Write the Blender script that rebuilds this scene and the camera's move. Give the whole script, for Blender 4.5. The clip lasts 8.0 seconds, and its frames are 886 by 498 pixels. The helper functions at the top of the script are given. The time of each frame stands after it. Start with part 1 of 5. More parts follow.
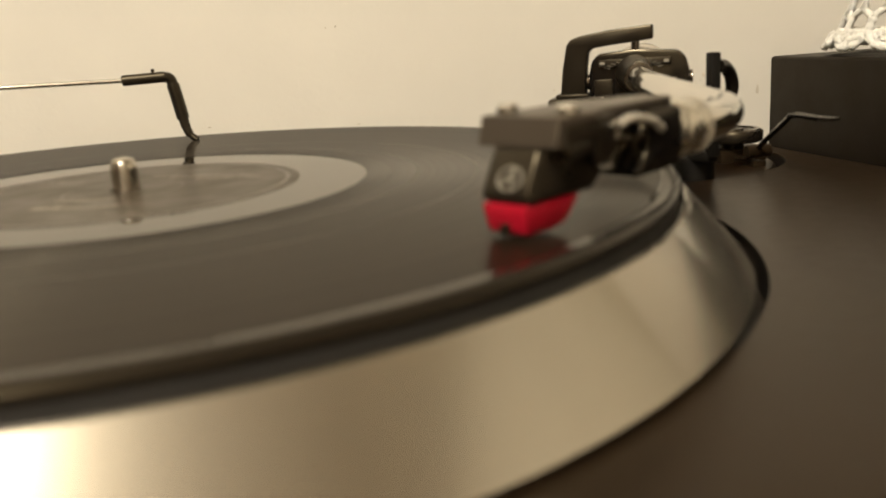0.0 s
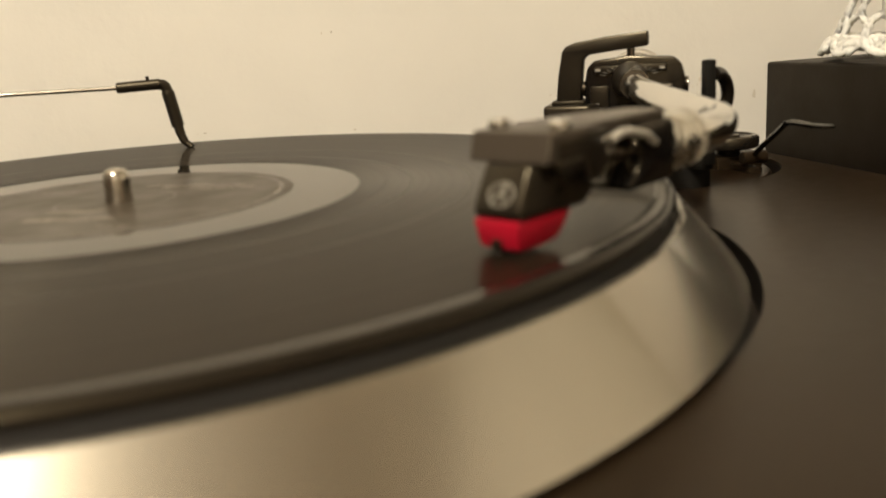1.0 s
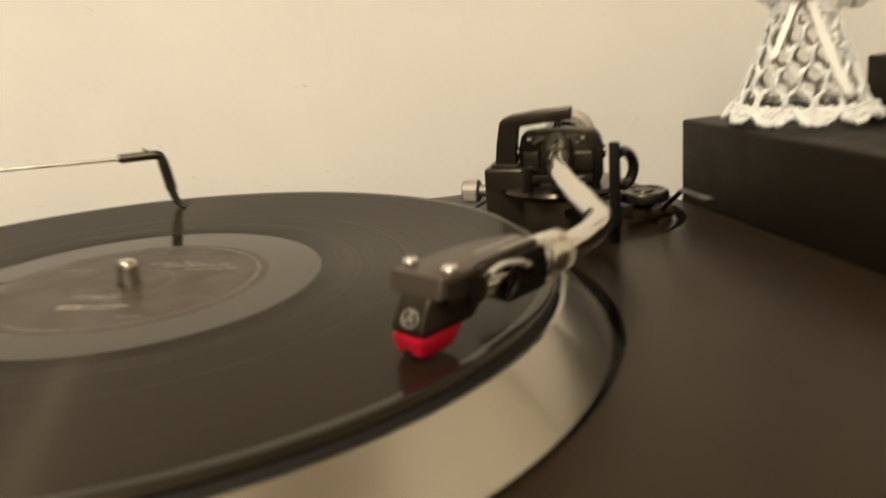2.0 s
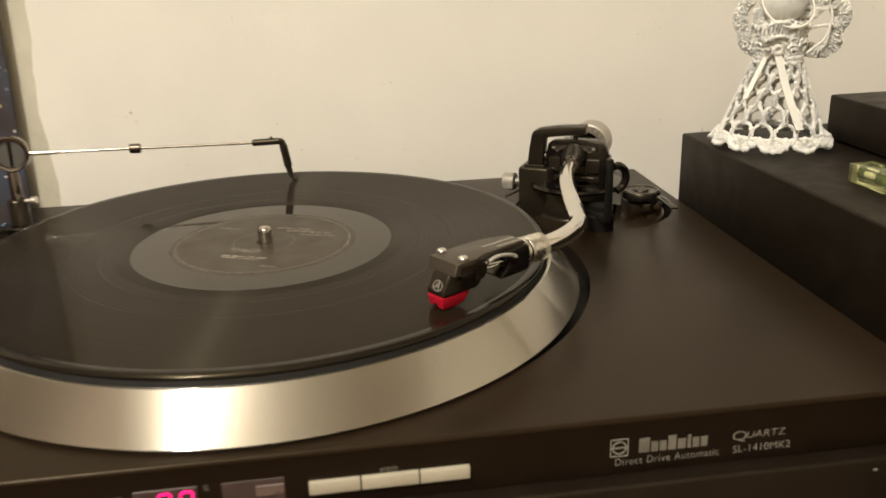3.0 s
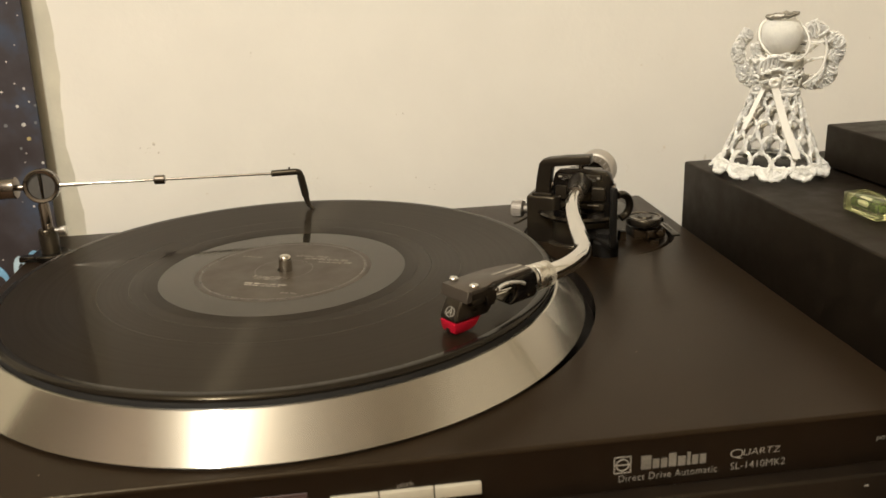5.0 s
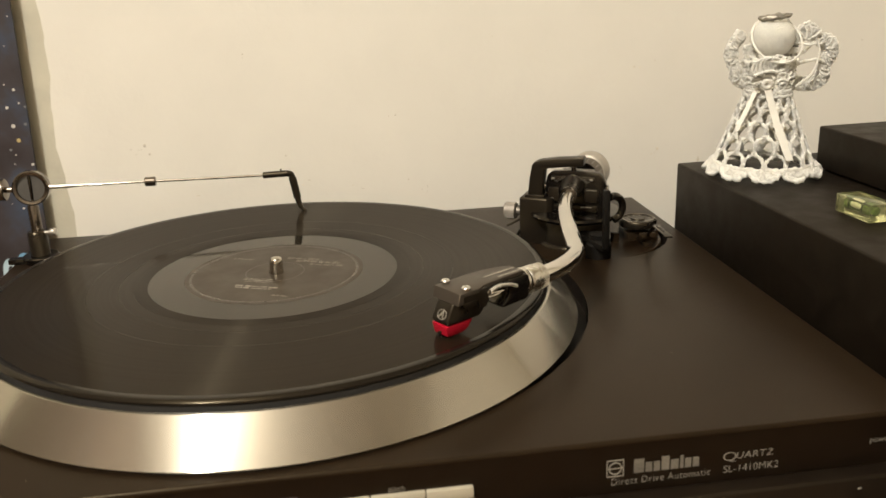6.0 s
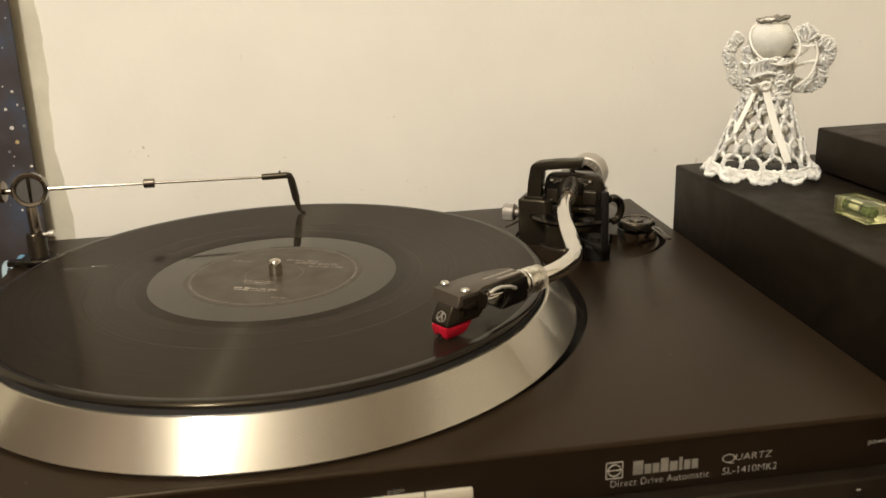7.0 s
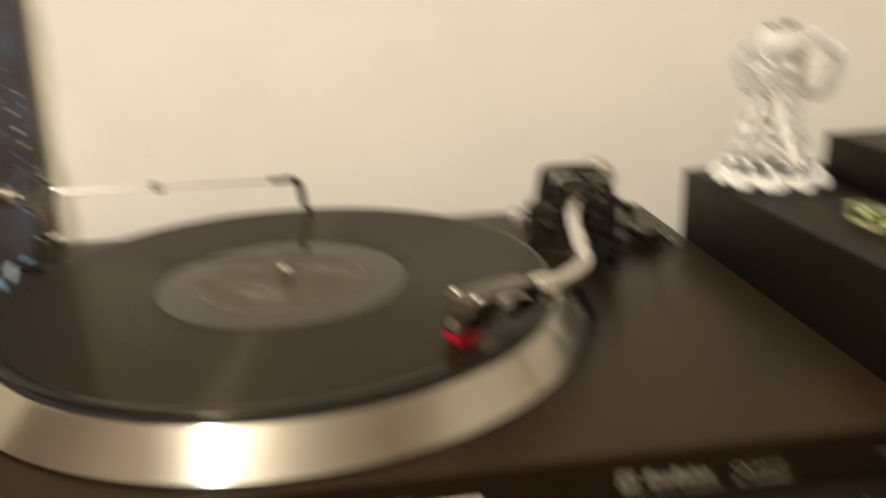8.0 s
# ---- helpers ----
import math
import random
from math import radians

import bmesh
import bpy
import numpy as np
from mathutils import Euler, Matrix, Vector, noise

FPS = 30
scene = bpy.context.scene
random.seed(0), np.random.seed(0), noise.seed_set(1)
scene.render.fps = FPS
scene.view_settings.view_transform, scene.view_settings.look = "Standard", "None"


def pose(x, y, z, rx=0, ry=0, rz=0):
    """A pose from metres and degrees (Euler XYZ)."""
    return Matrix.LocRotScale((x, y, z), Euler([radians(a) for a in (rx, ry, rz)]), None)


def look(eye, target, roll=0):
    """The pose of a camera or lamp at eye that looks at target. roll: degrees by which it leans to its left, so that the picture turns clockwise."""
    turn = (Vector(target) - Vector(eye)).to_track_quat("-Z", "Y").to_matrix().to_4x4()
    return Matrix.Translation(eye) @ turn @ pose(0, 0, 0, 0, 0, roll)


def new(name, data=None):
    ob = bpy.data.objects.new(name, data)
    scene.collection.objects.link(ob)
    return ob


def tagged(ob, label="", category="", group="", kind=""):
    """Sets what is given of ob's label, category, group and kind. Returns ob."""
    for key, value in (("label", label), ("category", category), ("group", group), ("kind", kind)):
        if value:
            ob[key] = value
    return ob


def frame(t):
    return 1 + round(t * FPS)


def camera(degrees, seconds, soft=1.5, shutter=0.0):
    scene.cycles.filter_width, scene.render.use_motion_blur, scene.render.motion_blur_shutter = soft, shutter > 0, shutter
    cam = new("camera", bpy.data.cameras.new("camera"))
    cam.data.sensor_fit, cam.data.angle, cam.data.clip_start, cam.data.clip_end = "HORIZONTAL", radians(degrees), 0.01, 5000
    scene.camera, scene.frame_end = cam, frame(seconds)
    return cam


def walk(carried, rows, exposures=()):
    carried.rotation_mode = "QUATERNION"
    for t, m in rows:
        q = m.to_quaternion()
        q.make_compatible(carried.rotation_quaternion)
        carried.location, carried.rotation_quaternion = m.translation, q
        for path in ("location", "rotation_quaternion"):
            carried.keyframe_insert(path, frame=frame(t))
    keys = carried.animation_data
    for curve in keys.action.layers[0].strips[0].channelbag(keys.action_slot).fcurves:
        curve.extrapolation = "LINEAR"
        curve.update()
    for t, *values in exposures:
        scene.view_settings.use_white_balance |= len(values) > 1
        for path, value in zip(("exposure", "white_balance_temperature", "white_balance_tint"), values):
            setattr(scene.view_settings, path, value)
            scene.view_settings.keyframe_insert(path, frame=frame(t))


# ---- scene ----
cam = camera(54.27, 8.0, soft=1.5, shutter=1.0)
ROWS = [
    (0, 0.0337, -0.2516, 0.0593, -13.41, -13.87, 3.59),
    (0.5, 0.0355, -0.2509, 0.0606, -13.49, -13.89, 3.59),
    (1, 0.0355, -0.2506, 0.0617, -13.50, -13.84, 3.66),
    (1.5, 0.0388, -0.2504, 0.0632, -13.49, -14.43, 3.99),
    (1.7, 0.0418, -0.2641, 0.0778, -15.32, -14.73, 4.53),
    (2.8, 0.0375, -0.4286, 0.1644, -8.72, -19.23, 1.69),
    (3, 0.0365, -0.4423, 0.1706, -8.19, -19.61, 1.63),
    (3.5, 0.0329, -0.4668, 0.1806, -7.32, -18.96, 1.95),
    (4, 0.0320, -0.4719, 0.1849, -7.50, -18.23, 2.04),
    (4.5, 0.0324, -0.4663, 0.1818, -7.54, -18.25, 2.07),
    (6, 0.0343, -0.4597, 0.1808, -8.05, -18.14, 1.99),
    (6.5, 0.0342, -0.4592, 0.1800, -8.18, -18.09, 1.90),
    (7, 0.0339, -0.4598, 0.1816, -8.17, -18.10, 1.98),
    (7.5, 0.0335, -0.4596, 0.1817, -8.25, -18.16, 1.97),
    (7.9, 0.0325, -0.4607, 0.1811, -8.20, -18.10, 1.92),
    (7.967, 0.0292, -0.4567, 0.1857, -8.73, -18.72, 1.82),
    (8, 0.0292, -0.4567, 0.1857, -8.11, -18.22, 1.82),
]
walk(cam, [(t, pose(x, y, z, 90 + pitch, roll, yaw)) for t, x, y, z, yaw, pitch, roll in ROWS],
     [(0.0, 0.0, 6900, 10), (1.7, 0.0, 6900, 10), (2.8, 0.0, 6500, 10), (8.0, 0.0, 6500, 10)])


# the lens is set for the far half of the deck, so what comes close to it goes soft
cam.data.dof.use_dof = True
cam.data.dof.focus_distance = 0.50
cam.data.dof.aperture_fstop = 15.0

# ---------------------------------------------------------------- light
world = bpy.data.worlds.new("world")
world.use_nodes = True
world.node_tree.nodes["Background"].inputs[0].default_value = (1.0, 0.85, 0.65, 1)
world.node_tree.nodes["Background"].inputs[1].default_value = 0.02
scene.world = world
lamp_data = bpy.data.lights.new("ceiling_lamp_light", "POINT")
lamp_data.shadow_soft_size = 0.09
lamp_data.energy = 182.0
lamp_data.color = (1.0, 0.955, 0.855)
lamp = new("ceiling_lamp_light", lamp_data)
LAMP = (-0.778, -1.296, 1.66)
lamp.matrix_world = look(LAMP, (0.05, 0.0, 0.0))
scene.view_settings.exposure = 0.0

# ---------------------------------------------------------------- materials


def mat(name, color, rough=0.5, metal=0.0, vary=0.15, scale=60.0, bump=0.0, bump_scale=400.0, rough_vary=0.08, spec=0.5, stretch=(1, 1, 1), coat=0.0):
    m = bpy.data.materials.new(name)
    m.use_nodes = True
    nt = m.node_tree
    b = nt.nodes["Principled BSDF"]
    b.inputs["Metallic"].default_value = metal
    b.inputs["Specular IOR Level"].default_value = spec
    b.inputs["Coat Weight"].default_value = coat
    tc = nt.nodes.new("ShaderNodeTexCoord")
    mp = nt.nodes.new("ShaderNodeMapping")
    mp.inputs["Scale"].default_value = stretch
    nt.links.new(tc.outputs["Object"], mp.inputs["Vector"])
    n1 = nt.nodes.new("ShaderNodeTexNoise")
    n1.inputs["Scale"].default_value, n1.inputs["Detail"].default_value = scale, 6
    nt.links.new(mp.outputs[0], n1.inputs["Vector"])
    n2 = nt.nodes.new("ShaderNodeTexNoise")
    n2.inputs["Scale"].default_value, n2.inputs["Detail"].default_value = scale * 0.13, 3
    nt.links.new(mp.outputs[0], n2.inputs["Vector"])
    mixn = nt.nodes.new("ShaderNodeMath")
    mixn.operation = "ADD"
    nt.links.new(n1.outputs["Fac"], mixn.inputs[0])
    nt.links.new(n2.outputs["Fac"], mixn.inputs[1])
    ramp = nt.nodes.new("ShaderNodeMapRange")
    ramp.inputs["From Min"].default_value, ramp.inputs["From Max"].default_value = 0.7, 1.3
    ramp.inputs["To Min"].default_value, ramp.inputs["To Max"].default_value = 1 - vary, 1 + vary
    nt.links.new(mixn.outputs[0], ramp.inputs["Value"])
    mul = nt.nodes.new("ShaderNodeVectorMath")
    mul.operation = "SCALE"
    mul.inputs[0].default_value = color
    nt.links.new(ramp.outputs[0], mul.inputs["Scale"])
    nt.links.new(mul.outputs[0], b.inputs["Base Color"])
    rr = nt.nodes.new("ShaderNodeMapRange")
    rr.inputs["From Min"].default_value, rr.inputs["From Max"].default_value = 0.3, 0.7
    rr.inputs["To Min"].default_value, rr.inputs["To Max"].default_value = max(0.02, rough - rough_vary), min(1, rough + rough_vary)
    nt.links.new(n1.outputs["Fac"], rr.inputs["Value"])
    nt.links.new(rr.outputs[0], b.inputs["Roughness"])
    if bump:
        n3 = nt.nodes.new("ShaderNodeTexNoise")
        n3.inputs["Scale"].default_value, n3.inputs["Detail"].default_value = bump_scale, 4
        nt.links.new(mp.outputs[0], n3.inputs["Vector"])
        bp = nt.nodes.new("ShaderNodeBump")
        bp.inputs["Strength"].default_value, bp.inputs["Distance"].default_value = bump, 0.001
        nt.links.new(n3.outputs["Fac"], bp.inputs["Height"])
        nt.links.new(bp.outputs[0], b.inputs["Normal"])
    return m


def bsdf(m):
    return m.node_tree.nodes["Principled BSDF"]


def radial(m, aniso, turn=0.0):
    """Turned metal: brush marks that run round the z axis."""
    nt = m.node_tree
    tan = nt.nodes.new("ShaderNodeTangent")
    tan.direction_type, tan.axis = "RADIAL", "Z"
    b = bsdf(m)
    b.inputs["Anisotropic"].default_value = aniso
    b.inputs["Anisotropic Rotation"].default_value = turn
    nt.links.new(tan.outputs[0], b.inputs["Tangent"])
    return m


def rings(m, steps, scale, depth):
    """Roughness by radius, for the bands of a record, with fine turned lines."""
    nt = m.node_tree
    b = bsdf(m)
    tc = nt.nodes.new("ShaderNodeTexCoord")
    flat = nt.nodes.new("ShaderNodeVectorMath")
    flat.operation = "MULTIPLY"
    flat.inputs[1].default_value = (1, 1, 0)
    nt.links.new(tc.outputs["Object"], flat.inputs[0])
    ln = nt.nodes.new("ShaderNodeVectorMath")
    ln.operation = "LENGTH"
    nt.links.new(flat.outputs[0], ln.inputs[0])
    div = nt.nodes.new("ShaderNodeMath")
    div.operation = "DIVIDE"
    div.inputs[1].default_value = 0.1505
    nt.links.new(ln.outputs["Value"], div.inputs[0])
    cr = nt.nodes.new("ShaderNodeValToRGB")
    cr.color_ramp.interpolation = "LINEAR"
    els = cr.color_ramp.elements
    els[0].position, els[0].color = steps[0][0], (steps[0][1],) * 3 + (1,)
    els[1].position, els[1].color = steps[-1][0], (steps[-1][1],) * 3 + (1,)
    for p, v in steps[1:-1]:
        e = els.new(p)
        e.color = (v, v, v, 1)
    nt.links.new(div.outputs[0], cr.inputs[0])
    nz = nt.nodes.new("ShaderNodeTexNoise")
    nz.noise_dimensions = "1D"
    nz.inputs["Scale"].default_value, nz.inputs["Detail"].default_value = scale, 5
    nt.links.new(ln.outputs["Value"], nz.inputs["W"])
    mr = nt.nodes.new("ShaderNodeMapRange")
    mr.inputs["To Min"].default_value, mr.inputs["To Max"].default_value = 0.75, 1.25
    nt.links.new(nz.outputs["Fac"], mr.inputs["Value"])
    mu = nt.nodes.new("ShaderNodeMath")
    mu.operation = "MULTIPLY"
    nt.links.new(cr.outputs[0], mu.inputs[0])
    nt.links.new(mr.outputs[0], mu.inputs[1])
    nt.links.new(mu.outputs[0], b.inputs["Roughness"])
    if depth:
        bp = nt.nodes.new("ShaderNodeBump")
        bp.inputs["Strength"].default_value, bp.inputs["Distance"].default_value = depth, 0.0003
        nt.links.new(nz.outputs["Fac"], bp.inputs["Height"])
        nt.links.new(bp.outputs[0], b.inputs["Normal"])
    return m


PAINT = mat("cream_wall_paint", (0.742, 0.704, 0.628), 0.75, vary=0.035, scale=18, bump=0.6, bump_scale=70, rough_vary=0.05)
PLASTER = mat("grey_plaster", (0.52, 0.485, 0.385), 0.85, vary=0.12, scale=40, bump=0.5, bump_scale=120)
BOUNCE = mat("bounce_cream", (0.50, 0.455, 0.385), 0.8, vary=0.06, scale=5)
# tones of two unseen side walls, picked for what the platter mirrors
REFLECTDARK = mat("reflected_dark_brown", (0.10, 0.075, 0.055), 0.8, vary=0.1, scale=5)
REFLECTPALE = mat("reflected_pale_cream", (0.72, 0.67, 0.57), 0.8, vary=0.06, scale=5)
FLOOR = mat("floor_wood", (0.22, 0.13, 0.07), 0.5, vary=0.3, scale=12)
TABLE = mat("table_wood", (0.12, 0.07, 0.04), 0.5, vary=0.3, scale=30)
DECK = mat("deck_vinyl", (0.0160, 0.0100, 0.0055), 0.30, spec=0.16, vary=0.10, scale=260, bump=0.05, bump_scale=1400, rough_vary=0.02)
# darker deck tone for the openings, the gap's shade put into colour
DECKSHADE = mat("recess_shade", (0.011, 0.0075, 0.005), 0.5, spec=0.3)
PANEL = mat("panel_black", (0.0085, 0.0054, 0.0034), 0.36, spec=0.22, vary=0.15, scale=120)
BASE = mat("base_black", (0.0085, 0.0058, 0.0040), 0.45, spec=0.35, bump=0.05, bump_scale=1500)
BLACK = mat("black_plastic", (0.0100, 0.0078, 0.0060), 0.33, bump=0.03, bump_scale=1500)
MATTBLACK = mat("matt_black", (0.0058, 0.0048, 0.0038), 0.5, spec=0.2)
GLOSS = mat("gloss_black", (0.0045, 0.004, 0.004), 0.18)
HEADMAT = mat("headshell_grey", (0.045, 0.036, 0.029), 0.42)
CHROME = mat("chrome", (0.80, 0.78, 0.74), 0.10, metal=1.0, vary=0.04, rough_vary=0.04)
SATIN = mat("satin_metal", (0.74, 0.71, 0.65), 0.32, metal=1.0, vary=0.08, rough_vary=0.06, scale=200)
COLLAR = mat("polished_collar", (0.72, 0.70, 0.64), 0.26, metal=1.0, vary=0.06, rough_vary=0.03, scale=200)
KNURL = mat("knurled_metal", (0.24, 0.215, 0.185), 0.5, metal=0.8, vary=0.15, scale=400)
DULLCHROME = mat("dull_chrome", (0.46, 0.43, 0.38), 0.16, metal=1.0, vary=0.08)
DARKCHROME = mat("dark_chrome", (0.17, 0.145, 0.12), 0.18, metal=1.0, vary=0.1)
ALU = radial(mat("turned_aluminium", (0.585, 0.555, 0.495), 0.12, metal=1.0, vary=0.03, rough_vary=0.0, scale=30), 1.0, 0.25)


def more_sheens(m, sheens):
    """Coarser and finer turning marks over one another: (roughness, share) each."""
    nt = m.node_tree
    outn = [n for n in nt.nodes if n.type == "OUTPUT_MATERIAL"][0]
    last = bsdf(m).outputs[0]
    sources = [(k.from_socket, k.to_socket.name) for k in nt.links if k.to_node == bsdf(m) and k.to_socket.name in ("Base Color", "Tangent")]
    for rough, share in sheens:
        b2 = nt.nodes.new("ShaderNodeBsdfPrincipled")
        for source, socket in sources:
            nt.links.new(source, b2.inputs[socket])
        b2.inputs["Metallic"].default_value = 1.0
        b2.inputs["Roughness"].default_value = rough
        b2.inputs["Anisotropic"].default_value = 1.0
        b2.inputs["Anisotropic Rotation"].default_value = 0.25
        mx = nt.nodes.new("ShaderNodeMixShader")
        mx.inputs[0].default_value = share
        nt.links.new(last, mx.inputs[1])
        nt.links.new(b2.outputs[0], mx.inputs[2])
        last = mx.outputs[0]
    nt.links.new(last, outn.inputs["Surface"])


more_sheens(ALU, [(0.18, 0.70), (0.40, 0.18)])
RUBBER = mat("rubber_mat", (0.012, 0.011, 0.010), 0.6)
def vinyl(name, low, high):
    m = rings(radial(mat(name, (0.0105, 0.0072, 0.0042), 0.2, vary=0.1, spec=0.5), 0.5, 0.25),
              [(0.44, 0.045), (0.46, 0.06), (0.60, 0.055), (0.605, 0.03), (0.612, 0.065), (0.74, 0.055), (0.745, 0.03), (0.752, 0.065), (0.86, 0.055),
               (0.865, 0.03), (0.872, 0.065), (0.965, 0.055), (0.975, 0.04), (1.0, 0.05)], 700, 0.010)
    bsdf(m).inputs["Specular Tint"].default_value = (1.0, 0.84, 0.58, 1)
    groove_loss(m, low, high, 420)
    return m


def groove_loss(m, low, high, scale):
    """Groove walls that swallow part of the light, more in some bands than in others."""
    nt = m.node_tree
    outn = [n for n in nt.nodes if n.type == "OUTPUT_MATERIAL"][0]
    tc = nt.nodes.new("ShaderNodeTexCoord")
    flat = nt.nodes.new("ShaderNodeVectorMath")
    flat.operation = "MULTIPLY"
    flat.inputs[1].default_value = (1, 1, 0)
    ln = nt.nodes.new("ShaderNodeVectorMath")
    ln.operation = "LENGTH"
    nz = nt.nodes.new("ShaderNodeTexNoise")
    nz.noise_dimensions = "1D"
    nz.inputs["Scale"].default_value, nz.inputs["Detail"].default_value = scale, 6
    mr = nt.nodes.new("ShaderNodeMapRange")
    mr.inputs["From Min"].default_value, mr.inputs["From Max"].default_value = 0.3, 0.7
    mr.inputs["To Min"].default_value, mr.inputs["To Max"].default_value = low, high
    df = nt.nodes.new("ShaderNodeBsdfPrincipled")
    df.inputs["Base Color"].default_value = (0.0105, 0.0072, 0.0042, 1)
    df.inputs["Specular IOR Level"].default_value = 0.05
    df.inputs["Roughness"].default_value = 0.34
    df.inputs["Specular Tint"].default_value = (1.0, 0.84, 0.58, 1)
    df.inputs["Anisotropic"].default_value = 0.97
    df.inputs["Anisotropic Rotation"].default_value = 0.25
    for link in list(nt.links):
        if link.to_node == bsdf(m) and link.to_socket.name == "Tangent":
            nt.links.new(link.from_socket, df.inputs["Tangent"])
    mx = nt.nodes.new("ShaderNodeMixShader")
    nt.links.new(tc.outputs["Object"], flat.inputs[0])
    nt.links.new(flat.outputs[0], ln.inputs[0])
    nt.links.new(ln.outputs["Value"], nz.inputs["W"])
    nt.links.new(nz.outputs["Fac"], mr.inputs["Value"])
    nt.links.new(mr.outputs[0], mx.inputs[0])
    nt.links.new(bsdf(m).outputs[0], mx.inputs[1])
    nt.links.new(df.outputs[0], mx.inputs[2])
    # groove walls stand at half a right angle, facing outward and inward
    last = mx.outputs[0]
    up = nt.nodes.new("ShaderNodeVectorMath")
    up.operation = "NORMALIZE"
    nt.links.new(flat.outputs[0], up.inputs[0])
    for lean, share in ((1.0, 0.045), (-1.0, 0.050)):
        wallv = nt.nodes.new("ShaderNodeVectorMath")
        wallv.operation = "MULTIPLY_ADD"
        wallv.inputs[1].default_value = (lean, lean, 0)
        wallv.inputs[2].default_value = (0, 0, 1)
        nt.links.new(up.outputs[0], wallv.inputs[0])
        unit = nt.nodes.new("ShaderNodeVectorMath")
        unit.operation = "NORMALIZE"
        nt.links.new(wallv.outputs[0], unit.inputs[0])
        gw = nt.nodes.new("ShaderNodeBsdfPrincipled")
        gw.inputs["Base Color"].default_value = (0.0105, 0.0072, 0.0042, 1)
        gw.inputs["Roughness"].default_value = 0.36
        gw.inputs["Specular Tint"].default_value = (1.0, 0.84, 0.58, 1)
        gw.inputs["Anisotropic"].default_value = 0.9
        gw.inputs["Anisotropic Rotation"].default_value = 0.25
        nt.links.new(unit.outputs[0], gw.inputs["Normal"])
        for link in list(nt.links):
            if link.to_node == bsdf(m) and link.to_socket.name == "Tangent":
                nt.links.new(link.from_socket, gw.inputs["Tangent"])
        mw = nt.nodes.new("ShaderNodeMixShader")
        mw.inputs[0].default_value = share
        nt.links.new(last, mw.inputs[1])
        nt.links.new(gw.outputs[0], mw.inputs[2])
        last = mw.outputs[0]
    nt.links.new(last, outn.inputs["Surface"])


VINYL = vinyl("record_vinyl", 0.68, 0.81)
VINYLDARK = vinyl("record_vinyl_plain", 0.80, 0.88)
RIM = mat("record_rim_vinyl", (0.010, 0.008, 0.006), 0.17, rough_vary=0.02, spec=0.25)
LEADIN = mat("lead_in_vinyl", (0.009, 0.007, 0.0055), 0.05, rough_vary=0.02, spec=0.3)
DEADWAX = mat("runout_vinyl", (0.018, 0.015, 0.011), 0.05, rough_vary=0.02, vary=0.1, spec=0.32)
LABEL = mat("record_label", (0.026, 0.0185, 0.0125), 0.38, vary=0.08, scale=60, spec=0.4)
LABELINK = mat("label_ink", (0.25, 0.22, 0.175), 0.45, vary=0.6, scale=700)
LABELFAINT = mat("faded_label_ink", (0.095, 0.074, 0.052), 0.30, vary=0.4, scale=500)
LABELLIT = mat("lit_label_ridge", (0.042, 0.031, 0.022), 0.30, vary=0.15, scale=200)
RED = mat("red_plastic", (0.40, 0.006, 0.022), 0.34, vary=0.10)
WHITEINK = mat("white_ink", (0.27, 0.245, 0.20), 0.5, vary=0.04)
MARKINK = mat("worn_white_ink", (0.15, 0.135, 0.108), 0.5, vary=0.3, scale=900)
CREAM = mat("cream_button", (0.42, 0.38, 0.29), 0.42, vary=0.06)
GREYDISC = mat("grey_smoked_disc", (0.075, 0.070, 0.064), 0.15)
SMOKE = mat("smoked_window", (0.055, 0.036, 0.034), 0.12)
COTTON = mat("white_cotton", (0.97, 0.925, 0.82), 0.9, vary=0.06, scale=900, bump=0.9, bump_scale=2600)


def let_light_through(m, color, share):
    """Loose cotton passes part of the light on to its far side."""
    nt = m.node_tree
    outn = [n for n in nt.nodes if n.type == "OUTPUT_MATERIAL"][0]
    tr = nt.nodes.new("ShaderNodeBsdfTranslucent")
    tr.inputs["Color"].default_value = (*color, 1)
    mx = nt.nodes.new("ShaderNodeMixShader")
    mx.inputs[0].default_value = share
    nt.links.new(bsdf(m).outputs[0], mx.inputs[1])
    nt.links.new(tr.outputs[0], mx.inputs[2])
    nt.links.new(mx.outputs[0], outn.inputs["Surface"])


for soft_key, soft_value in (("Subsurface Weight", 0.7), ("Subsurface Scale", 0.0022)):
    bsdf(COTTON).inputs[soft_key].default_value = soft_value
bsdf(COTTON).inputs["Subsurface Radius"].default_value = (1.0, 0.99, 0.97)
SATINWHITE = mat("white_satin", (0.85, 0.815, 0.74), 0.28, vary=0.04)
SILVERTHREAD = mat("silver_thread", (0.24, 0.22, 0.18), 0.45, metal=0.4, vary=0.5, scale=1500)
BOXBLACK = mat("box_black", (0.0066, 0.0044, 0.0030), 0.50, spec=0.24, vary=0.2, scale=80, bump=0.08, bump_scale=1200)
for warm in (DEADWAX, LABEL, RIM, LEADIN, DECK, PANEL, BLACK, GLOSS, HEADMAT, BASE, BOXBLACK):
    bsdf(warm).inputs["Specular Tint"].default_value = (1.0, 0.84, 0.58, 1)
RIBBON = mat("white_satin_ribbon", (0.90, 0.875, 0.81), 0.28, vary=0.04)
let_light_through(RIBBON, (0.94, 0.92, 0.86), 0.30)
LETTERBLUE = mat("poster_blue", (0.16, 0.34, 0.50), 0.5, vary=0.25, scale=60)
LETTERPALE = mat("poster_pale_blue", (0.40, 0.52, 0.58), 0.5, vary=0.2, scale=60)
STARWHITE = mat("printed_star_white", (0.55, 0.53, 0.48), 0.5, vary=0.2, scale=800)
